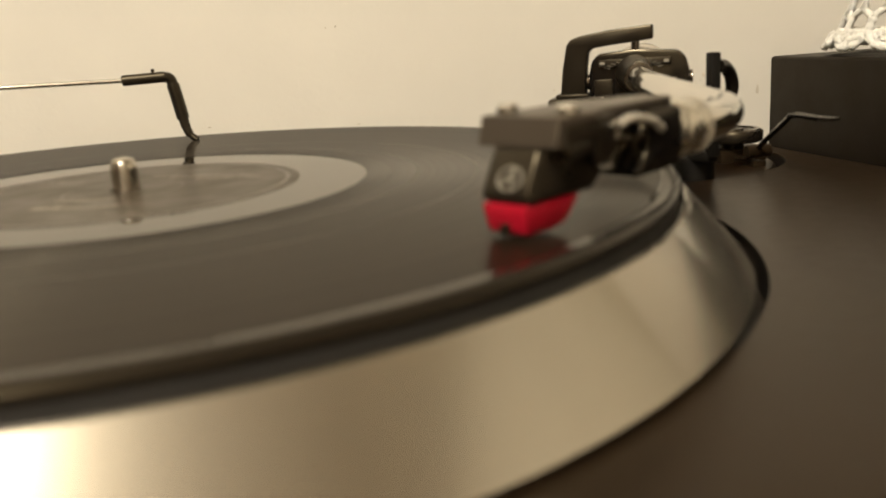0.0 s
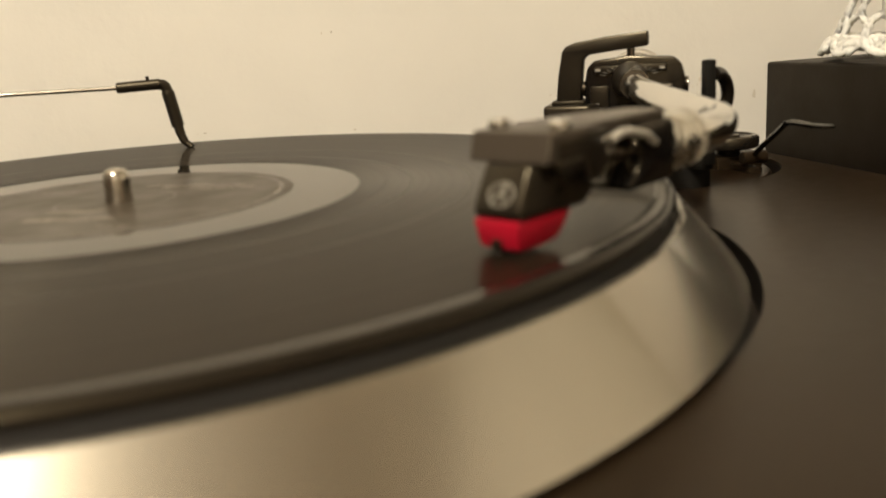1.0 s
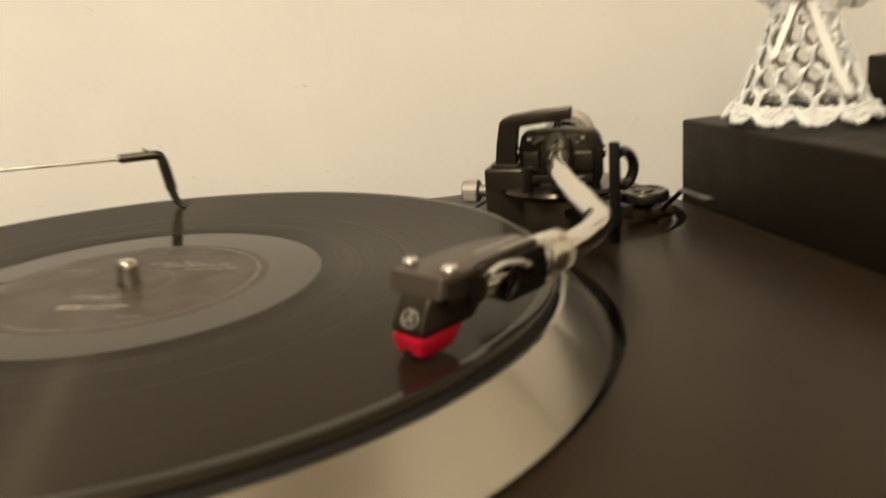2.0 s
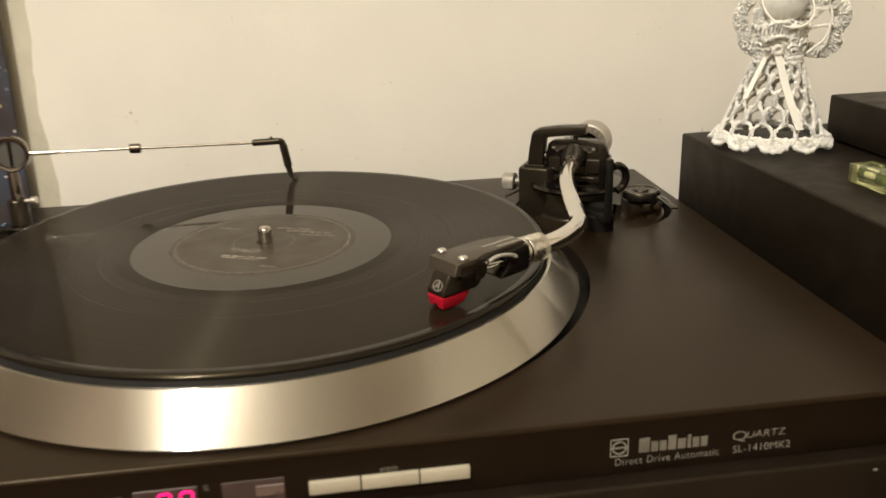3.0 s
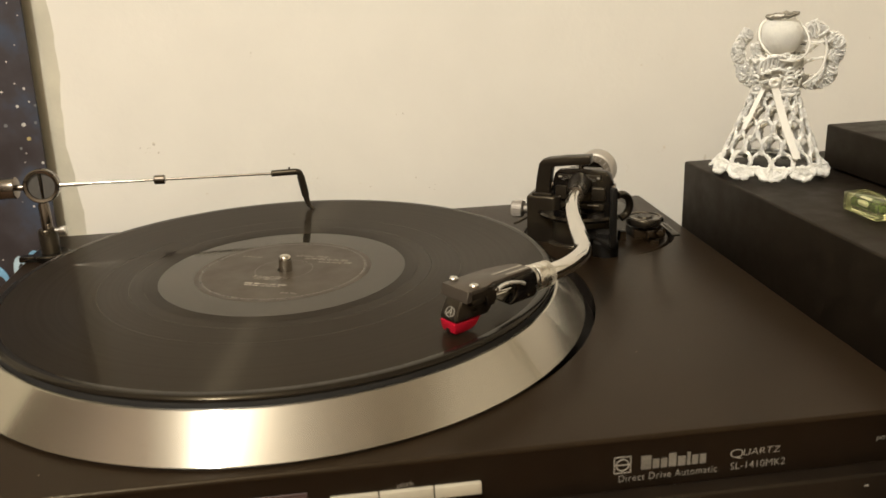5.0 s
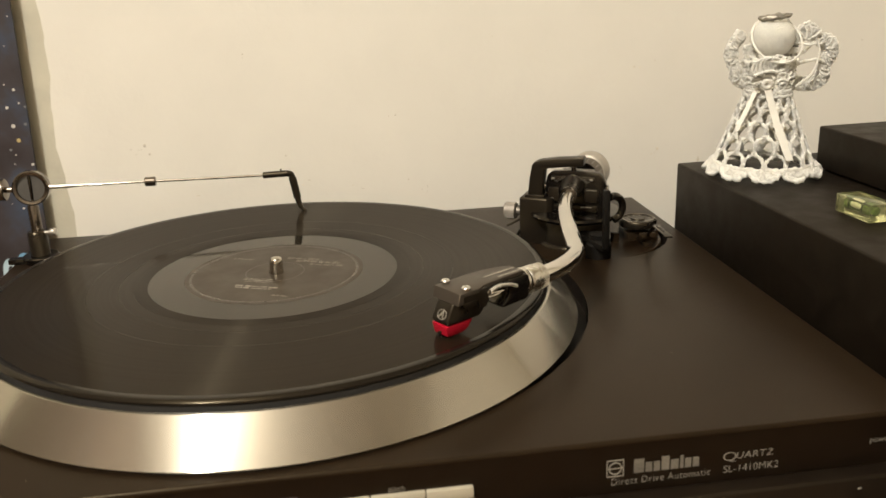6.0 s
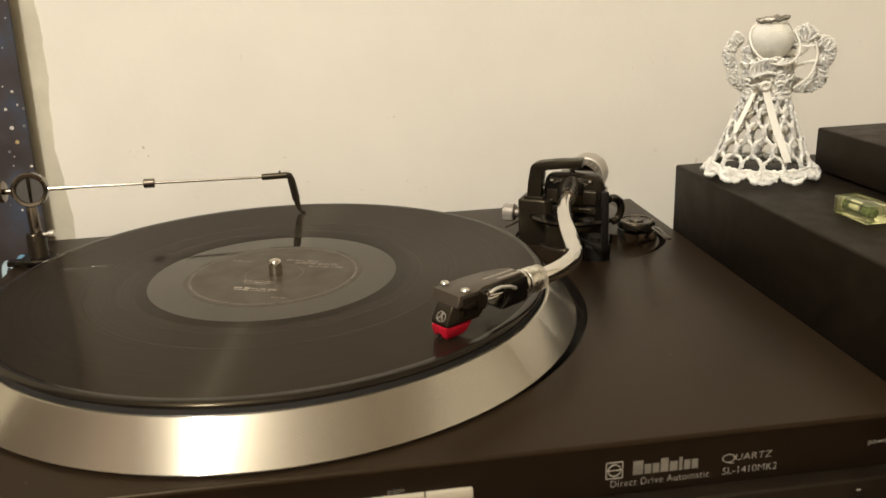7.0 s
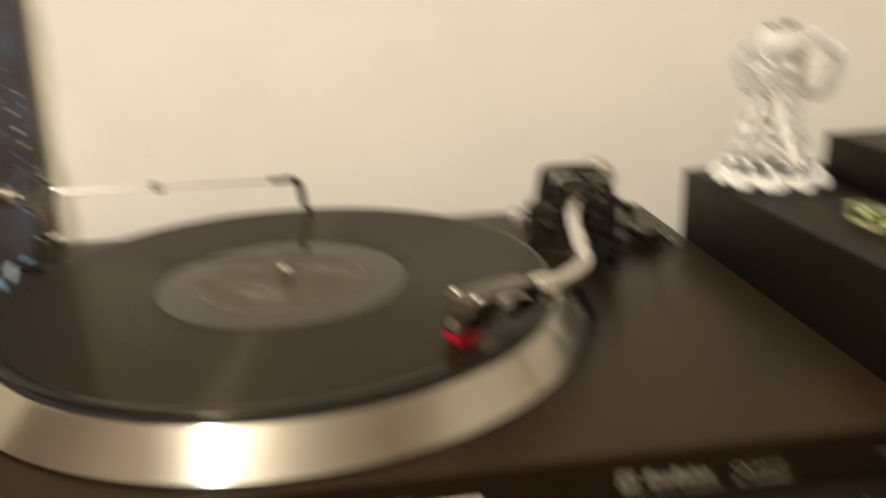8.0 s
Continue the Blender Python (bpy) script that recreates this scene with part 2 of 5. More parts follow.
STARGREY = mat("printed_star_grey", (0.16, 0.17, 0.17), 0.5, vary=0.2, scale=800)
STARYELLOW = mat("printed_star_yellow", (0.50, 0.40, 0.17), 0.5, vary=0.2, scale=800)
WIRE = mat("grey_wire", (0.48, 0.45, 0.39), 0.3, metal=0.35)
STEEL = mat("spindle_steel", (0.50, 0.465, 0.41), 0.16, metal=1.0, vary=0.06, rough_vary=0.04)


def glow(name, color, strength):
    m = mat(name, color, 0.4)
    bsdf(m).inputs["Emission Color"].default_value = (*color, 1)
    bsdf(m).inputs["Emission Strength"].default_value = strength
    return m


LED = glow("pink_led", (1.0, 0.012, 0.20), 1.15)


def clear(name, color, rough, ior=1.49):
    m = mat(name, color, rough, vary=0.02, rough_vary=0.01)
    bsdf(m).inputs["Transmission Weight"].default_value = 1.0
    bsdf(m).inputs["IOR"].default_value = ior
    return m


ACRYLIC = clear("yellow_acrylic", (0.98, 1.0, 0.56), 0.04)
VIALGREEN = mat("green_vial", (0.06, 0.10, 0.015), 0.12)
bsdf(ACRYLIC).inputs["Transmission Weight"].default_value = 0.94



def star_poster():
    m = mat("starry_poster", (0.05, 0.05, 0.07), 0.45)
    nt = m.node_tree
    b = bsdf(m)
    tc = nt.nodes.new("ShaderNodeTexCoord")
    nz = nt.nodes.new("ShaderNodeTexNoise")
    nz.inputs["Scale"].default_value, nz.inputs["Detail"].default_value = 22, 5
    nt.links.new(tc.outputs["Object"], nz.inputs["Vector"])
    cr = nt.nodes.new("ShaderNodeValToRGB")
    e = cr.color_ramp.elements
    e[0].position, e[0].color = 0.38, (0.026, 0.020, 0.021, 1)
    e[1].position, e[1].color = 0.66, (0.042, 0.064, 0.105, 1)
    k = e.new(0.52)
    k.color = (0.040, 0.034, 0.039, 1)
    nt.links.new(nz.outputs["Fac"], cr.inputs[0])
    last = cr.outputs[0]
    for sc, cut, col in ((260, 0.13, (0.75, 0.70, 0.62, 1)), (120, 0.075, (0.85, 0.78, 0.62, 1))):
        vo = nt.nodes.new("ShaderNodeTexVoronoi")
        vo.inputs["Scale"].default_value = sc
        nt.links.new(tc.outputs["Object"], vo.inputs["Vector"])
        sep = nt.nodes.new("ShaderNodeSeparateColor")
        nt.links.new(vo.outputs["Color"], sep.inputs[0])
        near = nt.nodes.new("ShaderNodeMath")
        near.operation = "LESS_THAN"
        near.inputs[1].default_value = cut * 1.6
        nt.links.new(vo.outputs["Distance"], near.inputs[0])
        few = nt.nodes.new("ShaderNodeMath")
        few.operation = "LESS_THAN"
        few.inputs[1].default_value = 0.045
        nt.links.new(sep.outputs[0], few.inputs[0])
        both = nt.nodes.new("ShaderNodeMath")
        both.operation = "MULTIPLY"
        nt.links.new(near.outputs[0], both.inputs[0])
        nt.links.new(few.outputs[0], both.inputs[1])
        mx = nt.nodes.new("ShaderNodeMix")
        mx.data_type = "RGBA"
        mx.inputs["B"].default_value = col
        nt.links.new(both.outputs[0], mx.inputs["Factor"])
        nt.links.new(last, mx.inputs["A"])
        last = mx.outputs["Result"]
    nt.links.new(last, b.inputs["Base Color"])
    return m


POSTER = star_poster()

# ---------------------------------------------------------------- mesh helpers


def smooth(me, angle=35):
    me.polygons.foreach_set("use_smooth", [True] * len(me.polygons))
    bmx = bmesh.new()
    bmx.from_mesh(me)
    for e in bmx.edges:
        if len(e.link_faces) == 2 and e.calc_face_angle(0) > radians(angle):
            e.smooth = False
    bmx.to_mesh(me)
    bmx.free()


def thing(name, at, label, category, group=""):
    ob = new(name)
    ob.empty_display_size = 0.01
    ob.location = at
    return tagged(ob, label, category, group)


def base_of(ob):
    p = Vector((0, 0, 0))
    while ob:
        p += ob.location
        ob = ob.parent
    return p


def part(name, bm, material, parent=None, label="", angle=35):
    """Links a bmesh given in world places as one mesh object, under parent if there is one."""
    if parent is not None:
        bmesh.ops.translate(bm, verts=bm.verts, vec=-base_of(parent))
    bmesh.ops.recalc_face_normals(bm, faces=bm.faces)
    me = bpy.data.meshes.new(name)
    bm.to_mesh(me)
    bm.free()
    for m in material if isinstance(material, (list, tuple)) else [material]:
        me.materials.append(m)
    smooth(me, angle)
    ob = new(name, me)
    ob.parent = parent
    if label:
        ob["label"] = label
    return ob


def join(*bms):
    out = bmesh.new()
    for b in bms:
        me = bpy.data.meshes.new("tmp")
        b.to_mesh(me)
        b.free()
        out.from_mesh(me)
        bpy.data.meshes.remove(me)
    return out


def box(x0, y0, z0, x1, y1, z1, bevel=0.0, seg=2):
    bm = bmesh.new()
    bmesh.ops.create_cube(bm, size=1)
    bmesh.ops.scale(bm, verts=bm.verts, vec=(x1 - x0, y1 - y0, z1 - z0))
    bmesh.ops.translate(bm, verts=bm.verts, vec=((x0 + x1) / 2, (y0 + y1) / 2, (z0 + z1) / 2))
    if bevel:
        bmesh.ops.bevel(bm, geom=bm.edges[:], offset=bevel, segments=seg, affect="EDGES", profile=0.5)
    return bm


def lathe(profile, at=(0, 0, 0), axis=(0, 0, 1), n=64):
    """A turned body: profile of (radius, height) along axis from at."""
    q = Vector((0, 0, 1)).rotation_difference(Vector(axis).normalized()).to_matrix()
    bm = bmesh.new()
    ringsv = []
    for r, h in profile:
        if r < 1e-6:
            ringsv.append([bm.verts.new(Vector(at) + q @ Vector((0, 0, h)))])
        else:
            ringsv.append([bm.verts.new(Vector(at) + q @ Vector((r * math.cos(2 * math.pi * i / n), r * math.sin(2 * math.pi * i / n), h))) for i in range(n)])
    for a, b in zip(ringsv, ringsv[1:]):
        for i in range(n):
            j = (i + 1) % n
            if len(a) == 1 and len(b) == 1:
                continue
            if len(a) == 1:
                bm.faces.new((a[0], b[i], b[j]))
            elif len(b) == 1:
                bm.faces.new((a[i], a[j], b[0]))
            else:
                bm.faces.new((a[i], a[j], b[j], b[i]))
    return bm


def rod(p, q, r, n=24, bevel=0.0):
    p, q = Vector(p), Vector(q)
    L = (q - p).length
    b = min(bevel, r * 0.6, L * 0.4)
    prof = [(0, 0), (r - b, 0), (r, b), (r, L - b), (r - b, L), (0, L)] if b else [(0, 0), (r, 0), (r, L), (0, L)]
    return lathe(prof, p, q - p, n)


def tube(points, radius, n=10, closed=False, wobble=0.0):
    """A round thread or pipe along points; radius is one number or one for each point."""
    P = [Vector(p) for p in points]
    N = len(P)
    R = radius if isinstance(radius, (list, tuple)) else [radius] * N
    bm = bmesh.new()
    up = None
    loops = []
    for i, p in enumerate(P):
        a = P[(i - 1) % N] if closed or i else P[0]
        b = P[(i + 1) % N] if closed or i < N - 1 else P[-1]
        t = (b - a).normalized()
        if up is None:
            up = t.orthogonal().normalized()
        up = (up - t * up.dot(t))
        up = up.normalized() if up.length > 1e-6 else t.orthogonal().normalized()
        side = t.cross(up)
        rr = R[i] * (1 + wobble * random.uniform(-1, 1))
        loops.append([bm.verts.new(p + rr * (math.cos(2 * math.pi * k / n) * up + math.sin(2 * math.pi * k / n) * side)) for k in range(n)])
    pairs = list(zip(loops, loops[1:]))
    if closed:
        pairs.append((loops[-1], loops[0]))
    for a, b in pairs:
        for k in range(n):
            j = (k + 1) % n
            bm.faces.new((a[k], a[j], b[j], b[k]))
    if not closed:
        bm.faces.new(loops[0][::-1])
        bm.faces.new(loops[-1])
    return bm


def spline(points, steps=8):
    """A smooth line through points."""
    P = [Vector(p) for p in points]
    P = [2 * P[0] - P[1]] + P + [2 * P[-1] - P[-2]]
    out = []
    for i in range(1, len(P) - 2):
        a, b, c, d = P[i - 1:i + 3]
        for s in range(steps):
            t = s / steps
            out.append(0.5 * (2 * b + (c - a) * t + (2 * a - 5 * b + 4 * c - d) * t * t + (3 * b - a - 3 * c + d) * t ** 3))
    out.append(P[-2])
    return out


def prism(outline, lo, hi, axis="z", bevel=0.0, seg=2):
    """An outline given in the two other axes, drawn out along axis from lo to hi."""
    def put(u, v, w):
        return {"z": (u, v, w), "y": (u, w, v), "x": (w, u, v)}[axis]
    bm = bmesh.new()
    a = [bm.verts.new(put(u, v, lo)) for u, v in outline]
    b = [bm.verts.new(put(u, v, hi)) for u, v in outline]
    bm.faces.new(a[::-1])
    bm.faces.new(b)
    for i in range(len(a)):
        j = (i + 1) % len(a)
        bm.faces.new((a[i], a[j], b[j], b[i]))
    bmesh.ops.recalc_face_normals(bm, faces=bm.faces)
    if bevel:
        sharp = [e for e in bm.edges if e.calc_face_angle(0) > radians(28)]
        bmesh.ops.bevel(bm, geom=sharp, offset=bevel, segments=seg, affect="EDGES", profile=0.5)
    return bm


def moved(bm, m):
    bmesh.ops.transform(bm, matrix=m, verts=bm.verts)
    return bm


def lettering(text, size, m, material, parent, width=0.0, name="lettering", spread=1.0, depth=0.00005, shear=0.0):
    cu = bpy.data.curves.new("tmp", "FONT")
    cu.offset = -0.018 * size
    cu.body, cu.size, cu.extrude, cu.space_character, cu.shear = text, size, depth, spread, shear
    tmp = bpy.data.objects.new("tmp", cu)
    scene.collection.objects.link(tmp)
    bpy.context.view_layer.update()
    me = bpy.data.meshes.new_from_object(tmp)
    bpy.data.objects.remove(tmp)
    bpy.data.curves.remove(cu)
    me.name = name
    if width:
        xs = [v.co.x for v in me.vertices]
        k, x0 = width / (max(xs) - min(xs)), min(xs)
        for v in me.vertices:
            v.co.x = (v.co.x - x0) * k
    me.transform(Matrix.Translation(-base_of(parent)) @ m)
    me.materials.clear()
    me.materials.append(material)
    ob = new(name, me)
    ob.parent = parent
    return ob


# ---------------------------------------------------------------- structure
WALL_Y = 0.236
TABLE_Z = -0.098
tagged(part("wall_north", box(-1.9, WALL_Y + 0.004, -0.86, 2.2, WALL_Y + 0.12, 2.05), PLASTER), "plastered back wall behind the record player", "wall", kind="structure")
# coat of cream paint that ends in an uneven edge
edge = [(-0.1688 - 0.0040 * math.exp(-((z - 0.062) / 0.055) ** 2) + 0.0007 * math.sin(z * 61 + 0.6) + 0.0005 * math.sin(z * 173 + 1) + 0.0003 * math.sin(z * 411), z) for z in [(-0.20 + 0.006 * i) for i in range(150)]]
outline = [(2.19, -0.20)] + [(2.19, 0.694)] + edge[::-1]
tagged(part("wall_paint_coat", prism(outline, WALL_Y, WALL_Y + 0.004, "y"), PAINT), "uneven cream painted plaster coat on the wall", "wall", kind="structure")
# rest of the room is unseen, added to close it and bounce light
tagged(part("wall_south", box(-1.9, -3.0, -0.86, 2.2, -2.88, 2.05), BOUNCE), "unseen cream wall added to bounce light", "wall", kind="structure")
# unseen side walls: dark west and pale east shape the platter's reflections
tagged(part("wall_west", box(-2.02, -3.0, -0.86, -1.9, 0.356, 2.05), REFLECTDARK), "unseen brown side wall, dark to dim reflections on the left", "wall", kind="structure")
tagged(part("wall_east", box(2.2, -3.0, -0.86, 2.32, 0.356, 2.05), REFLECTPALE), "unseen pale side wall, light to lift reflections on the right", "wall", kind="structure")
tagged(part("floor", box(-2.02, -3.0, -0.98, 2.32, 0.356, -0.86), FLOOR), "unseen brown wooden floor closing the room", "floor", kind="structure")
tagged(part("ceiling", box(-2.02, -3.0, 2.05, 2.32, 0.356, 2.14), BOUNCE), "unseen cream ceiling added to bounce light", "ceiling", kind="structure")

table = thing("side_table", (0.15, 0.0, -0.86), "dark wooden table carrying the record player", "table")
part("tabletop", box(-0.40, -0.24, TABLE_Z - 0.03, 0.80, 0.23, TABLE_Z, 0.004), TABLE, table)
for lx in (-0.37, 0.77):
    for ly in (-0.21, 0.20):
        part("leg", box(lx - 0.025, ly - 0.025, -0.86, lx + 0.025, ly + 0.025, TABLE_Z - 0.03, 0.003), TABLE, table)

# chips and scuffs in the paint
CHIP = mat("paint_chip_tone", (0.60, 0.545, 0.45), 0.8, vary=0.3, scale=400)
random.seed(3)
for sx, sz, s, tall in ((0.017, 0.019, 0.0014, 0.4), (0.349, 0.014, 0.0010, 3.5), (0.052, 0.012, 0.0010, 0.5), (0.060, 0.009, 0.0014, 0.3), (0.098, 0.014, 0.0010, 0.5), (0.289, 0.0965, 0.0016, 0.35), (0.294, 0.0955, 0.0012, 0.4),
                         (0.312, 0.026, 0.0012, 1.6), (-0.108, 0.055, 0.0013, 1.3), (-0.105, 0.048, 0.0011, 0.9), (0.451, 0.098, 0.0008, 3.0), (0.0, 0.040, 0.0009, 0.8), (0.215, 0.024, 0.0010, 0.5), (-0.072, 0.012, 0.0016, 0.25), (0.375, 0.118, 0.0007, 0.6)):
    pts = [(sx + s * random.uniform(0.5, 1.2) * math.cos(a * 0.9), sz + tall * s * random.uniform(0.5, 1.2) * math.sin(a * 0.9)) for a in range(7)]
    tagged(part("paint_chip", prism(pts, WALL_Y - 0.00015, WALL_Y + 0.001, "y"), CHIP), "small grey chip in the cream wall paint", "wall chip", kind="structure")

# small groups of flecks
for fx, fz, wide, count in ((0.303, 0.103, 0.006, 4), (-0.115, 0.050, 0.005, 6), (0.015, 0.017, 0.005, 4), (0.111, 0.006, 0.003, 3), (0.489, 0.106, 0.001, 2), (0.281, 0.010, 0.003, 4), (0.310, 0.021, 0.004, 6), (0.377, 0.004, 0.003, 3), (0.087, 0.067, 0.003, 2), (-0.028, 0.120, 0.004, 2), (0.172, 0.128, 0.004, 2)):
    for k in range(count):
        cx, cz = fx + random.uniform(-wide, wide), fz + random.uniform(-0.0035, 0.0035)
        r = random.uniform(0.0002, 0.0006)
        pts = [(cx + r * random.uniform(0.5, 1.3) * math.cos(a * 0.9), cz + r * random.uniform(0.5, 1.6) * math.sin(a * 0.9)) for a in range(7)]
        tagged(part("paint_chip", prism(pts, WALL_Y - 0.00012, WALL_Y + 0.001, "y"), CHIP), "tiny grey fleck in the cream wall paint", "wall chip", kind="structure")

# poster on the bare strip of wall
poster = thing("star_poster", (-0.3, WALL_Y, -0.095), "dark blue starry poster board with pale letters against the wall", "poster")
part("sheet", prism([(-0.62, -0.095), (-0.1905, -0.095), (-0.1892, 0.0436), (-0.1862, 0.168), (-0.1850, 0.22), (-0.62, 0.22)], WALL_Y - 0.0065, WALL_Y - 0.0045, "y", 0.0004, 1), POSTER, poster)
part("backing_strip", box(-0.60, WALL_Y - 0.0045, -0.09, -0.215, WALL_Y + 0.0042, 0.20), BOXBLACK, poster)
for k, (lx, lz, w, h, m) in enumerate([(-0.2405, -0.052, 0.018, 0.036, LETTERBLUE), (-0.2225, -0.040, 0.011, 0.026, LETTERPALE), (-0.2105, -0.030, 0.010, 0.014, LETTERBLUE), (-0.1995, -0.026, 0.008, 0.008, LETTERPALE)]):
    ring = [(w * 0.5 * math.cos(a), h * 0.5 * math.sin(a)) for a in [2 * math.pi * i / 20 for i in range(20)]]
    inner = [(0.5 * u, 0.55 * v) for u, v in ring]
    bm = bmesh.new()
    vo = [bm.verts.new((lx + u, WALL_Y - 0.0072, lz + v)) for u, v in ring]
    vi = [bm.verts.new((lx + u + 0.001, WALL_Y - 0.0072, lz + v)) for u, v in inner]
    vb = [bm.verts.new((lx + u, WALL_Y - 0.0064, lz + v)) for u, v in ring]
    for i in range(20):
        j = (i + 1) % 20
        bm.faces.new((vo[i], vo[j], vi[j], vi[i]))
        bm.faces.new((vo[i], vb[i], vb[j], vo[j]))
    part("printed_shape", bm, m, poster, "pale blue rounded printed shape")

# larger printed stars, soft grey, white and yellow
for k, (sx, sz, r) in enumerate(((-0.208, 0.153, 0.0006), (-0.19, 0.157, 0.00052), (-0.203, 0.17, 0.00052), (-0.196, 0.136, 0.00045), (-0.195, 0.104, 0.00105), (-0.202, 0.091, 0.00112), (-0.2, 0.077, 0.0015), (-0.198, 0.066, 0.0015), (-0.225, 0.066, 0.0015), (-0.189, 0.091, 0.00105), (-0.191, 0.078, 0.0012), (-0.213, 0.077, 0.00135), (-0.205, 0.059, 0.00105), (-0.202, 0.055, 0.00052), (-0.191, 0.047, 0.00105), (-0.193, 0.094, 0.00075), (-0.201, 0.108, 0.0006), (-0.213, 0.105, 0.00045), (-0.204, 0.048, 0.00052))):
    pts = [(sx + r * math.cos(2 * math.pi * i / 14), sz + r * math.sin(2 * math.pi * i / 14)) for i in range(14)]
    part("printed_star", prism(pts, WALL_Y - 0.00665, WALL_Y - 0.0064, "y"), (STARWHITE, STARGREY, STARYELLOW)[2 if k == 7 else (1 if k in (9, 10, 11, 12) else 0)], poster)

# ---------------------------------------------------------------- record player
XL, XR, YF, YB = -0.181, 0.272, -0.1704, 0.1841
WELL, WELL_R = (0.210, 0.094), 0.0515
OPEN_R, OPEN_C = 0.1648, (0.0087, 0.0064)
ZR = 0.0233
turntable = thing("record_player", (0.045, 0.0, TABLE_Z), "black direct drive record player with a turned aluminium platter", "record player")


def deck_plate():
    """The deck's top with the openings for platter and arm."""
    holes = [[(OPEN_C[0] + OPEN_R * math.cos(2 * math.pi * i / 200), OPEN_C[1] + OPEN_R * math.sin(2 * math.pi * i / 200)) for i in range(200)],
             [(WELL[0] + WELL_R * math.cos(2 * math.pi * i / 96), WELL[1] + WELL_R * math.sin(2 * math.pi * i / 96)) for i in range(96)]]
    b = 0.0016
    rect = [(XL + b, YF + b), (XR - b, YF + b), (XR - b, YB - b), (XL + b, YB - b)]
    from mathutils.geometry import delaunay_2d_cdt
    allp = [Vector(p) for p in rect + holes[0] + holes[1]]
    loops = [list(range(4)), list(range(4, 204)), list(range(204, 300))]
    edges = [(l[i], l[(i + 1) % len(l)]) for l in loops for i in range(len(l))]
    vs, es, fs, *_ = delaunay_2d_cdt(allp, edges, [], 1, 1e-7)
    bm = bmesh.new()
    bv = [bm.verts.new((v.x, v.y, 0.0)) for v in vs]

    for fc in fs:
        c = sum((vs[i] for i in fc), Vector((0, 0))) / len(fc)
        if (c - Vector(OPEN_C)).length > OPEN_R * 0.9998 and (c - Vector(WELL)).length > WELL_R * 0.999:
            bm.faces.new([bv[i] for i in fc])
    # walls of the openings, and the rounded outer edge down to the base
    for hole in holes:
        lo = [bm.verts.new((p[0], p[1], -0.0012)) for p in hole]
        hi = [min(bv, key=lambda v: (v.co.x - p[0]) ** 2 + (v.co.y - p[1]) ** 2) for p in hole]
        for i in range(len(hole)):
            j = (i + 1) % len(hole)
            bm.faces.new((hi[i], hi[j], lo[j], lo[i]))
    rows = [[min(bv, key=lambda v: (v.co.x - p[0]) ** 2 + (v.co.y - p[1]) ** 2) for p in rect]]
    for d, z in [(0.0016 * math.sin(radians(t)), -0.0016 * (1 - math.cos(radians(t)))) for t in (8, 20, 35, 50, 65, 80, 90)] + [(0.0016, -0.0022)]:
        x0, y0, x1, y1 = XL + b - d, YF + b - d, XR - b + d, YB - b + d
        rows.append([bm.verts.new((x, y, z)) for x, y in ((x0, y0), (x1, y0), (x1, y1), (x0, y1))])
    for a, c in zip(rows, rows[1:]):
        for i in range(4):
            j = (i + 1) % 4
            bm.faces.new((a[i], a[j], c[j], c[i]))
    return bm


part("deck_panel", deck_plate(), DECK, turntable, "dark brown black satin deck panel", 30)
part("platter_recess", lathe([(OPEN_R + 0.0002, -0.0011), (OPEN_R + 0.0002, -0.0108)], (OPEN_C[0], OPEN_C[1], 0), n=160), DECKSHADE, turntable)
part("arm_recess", lathe([(WELL_R + 0.0002, -0.0011), (WELL_R + 0.0002, -0.0108)], (WELL[0], WELL[1], 0), n=96), DECKSHADE, turntable)
part("recess_floor", prism([(XL + 0.004, YF + 0.004), (XR - 0.004, YF + 0.004), (XR - 0.004, YB - 0.004), (XL + 0.004, YB - 0.004)], -0.016, -0.0108), DECKSHADE, turntable)
part("arm_board", lathe([(0, -0.0014), (0.0482, -0.0014), (0.0490, -0.0022), (0.0492, -0.0105), (0, -0.0105)], (WELL[0] - 0.0016, WELL[1] + 0.0002, 0), n=96), DECK, turntable, "round dark arm board")
PX0, PX1, PY0, PY1 = XL + 0.0004, XR - 0.0004, YF + 0.0006, YB - 0.0006
panel = part("front_panel", join(box(PX0, PY0, -0.0245, PX1, PY0 + 0.0034, -0.0022, 0.0002, 1), box(PX0, PY1 - 0.0034, -0.0245, PX1, PY1, -0.0022, 0.0002, 1), box(PX0, PY0 + 0.0034, -0.0245, PX0 + 0.0034, PY1 - 0.0034, -0.0022), box(PX1 - 0.0034, PY0 + 0.0034, -0.0245, PX1, PY1 - 0.0034, -0.0022)), PANEL, turntable, "black front panel with white lettering")
part("base", box(XL - 0.004, YF - 0.0075, TABLE_Z + 0.014, XR + 0.004, YB + 0.003, -0.0247, 0.0016, 3), BASE, turntable, "black moulded base")
for fx in (XL + 0.04, XR - 0.04):
    for fy in (YF + 0.04, YB - 0.04):
        part("foot", lathe([(0, 0), (0.019, 0), (0.021, 0.002), (0.021, 0.011), (0.017, 0.0139), (0, 0.0139)], (fx, fy, TABLE_Z), n=32), RUBBER, turntable, "round black rubber foot")

FRONT = YF + 0.0006


def on_front(x, z):
    return pose(x, FRONT - 0.0001, z, 90, 0, 0)


# buttons
for bx0, bx1 in ((0.0211, 0.0397), (0.0402, 0.0613), (0.0618, 0.0803)):
    part("button", box(bx0, FRONT - 0.0022, -0.0176, bx1, FRONT + 0.003, -0.0127, 0.0003, 2), CREAM, turntable, "cream rectangular push button")
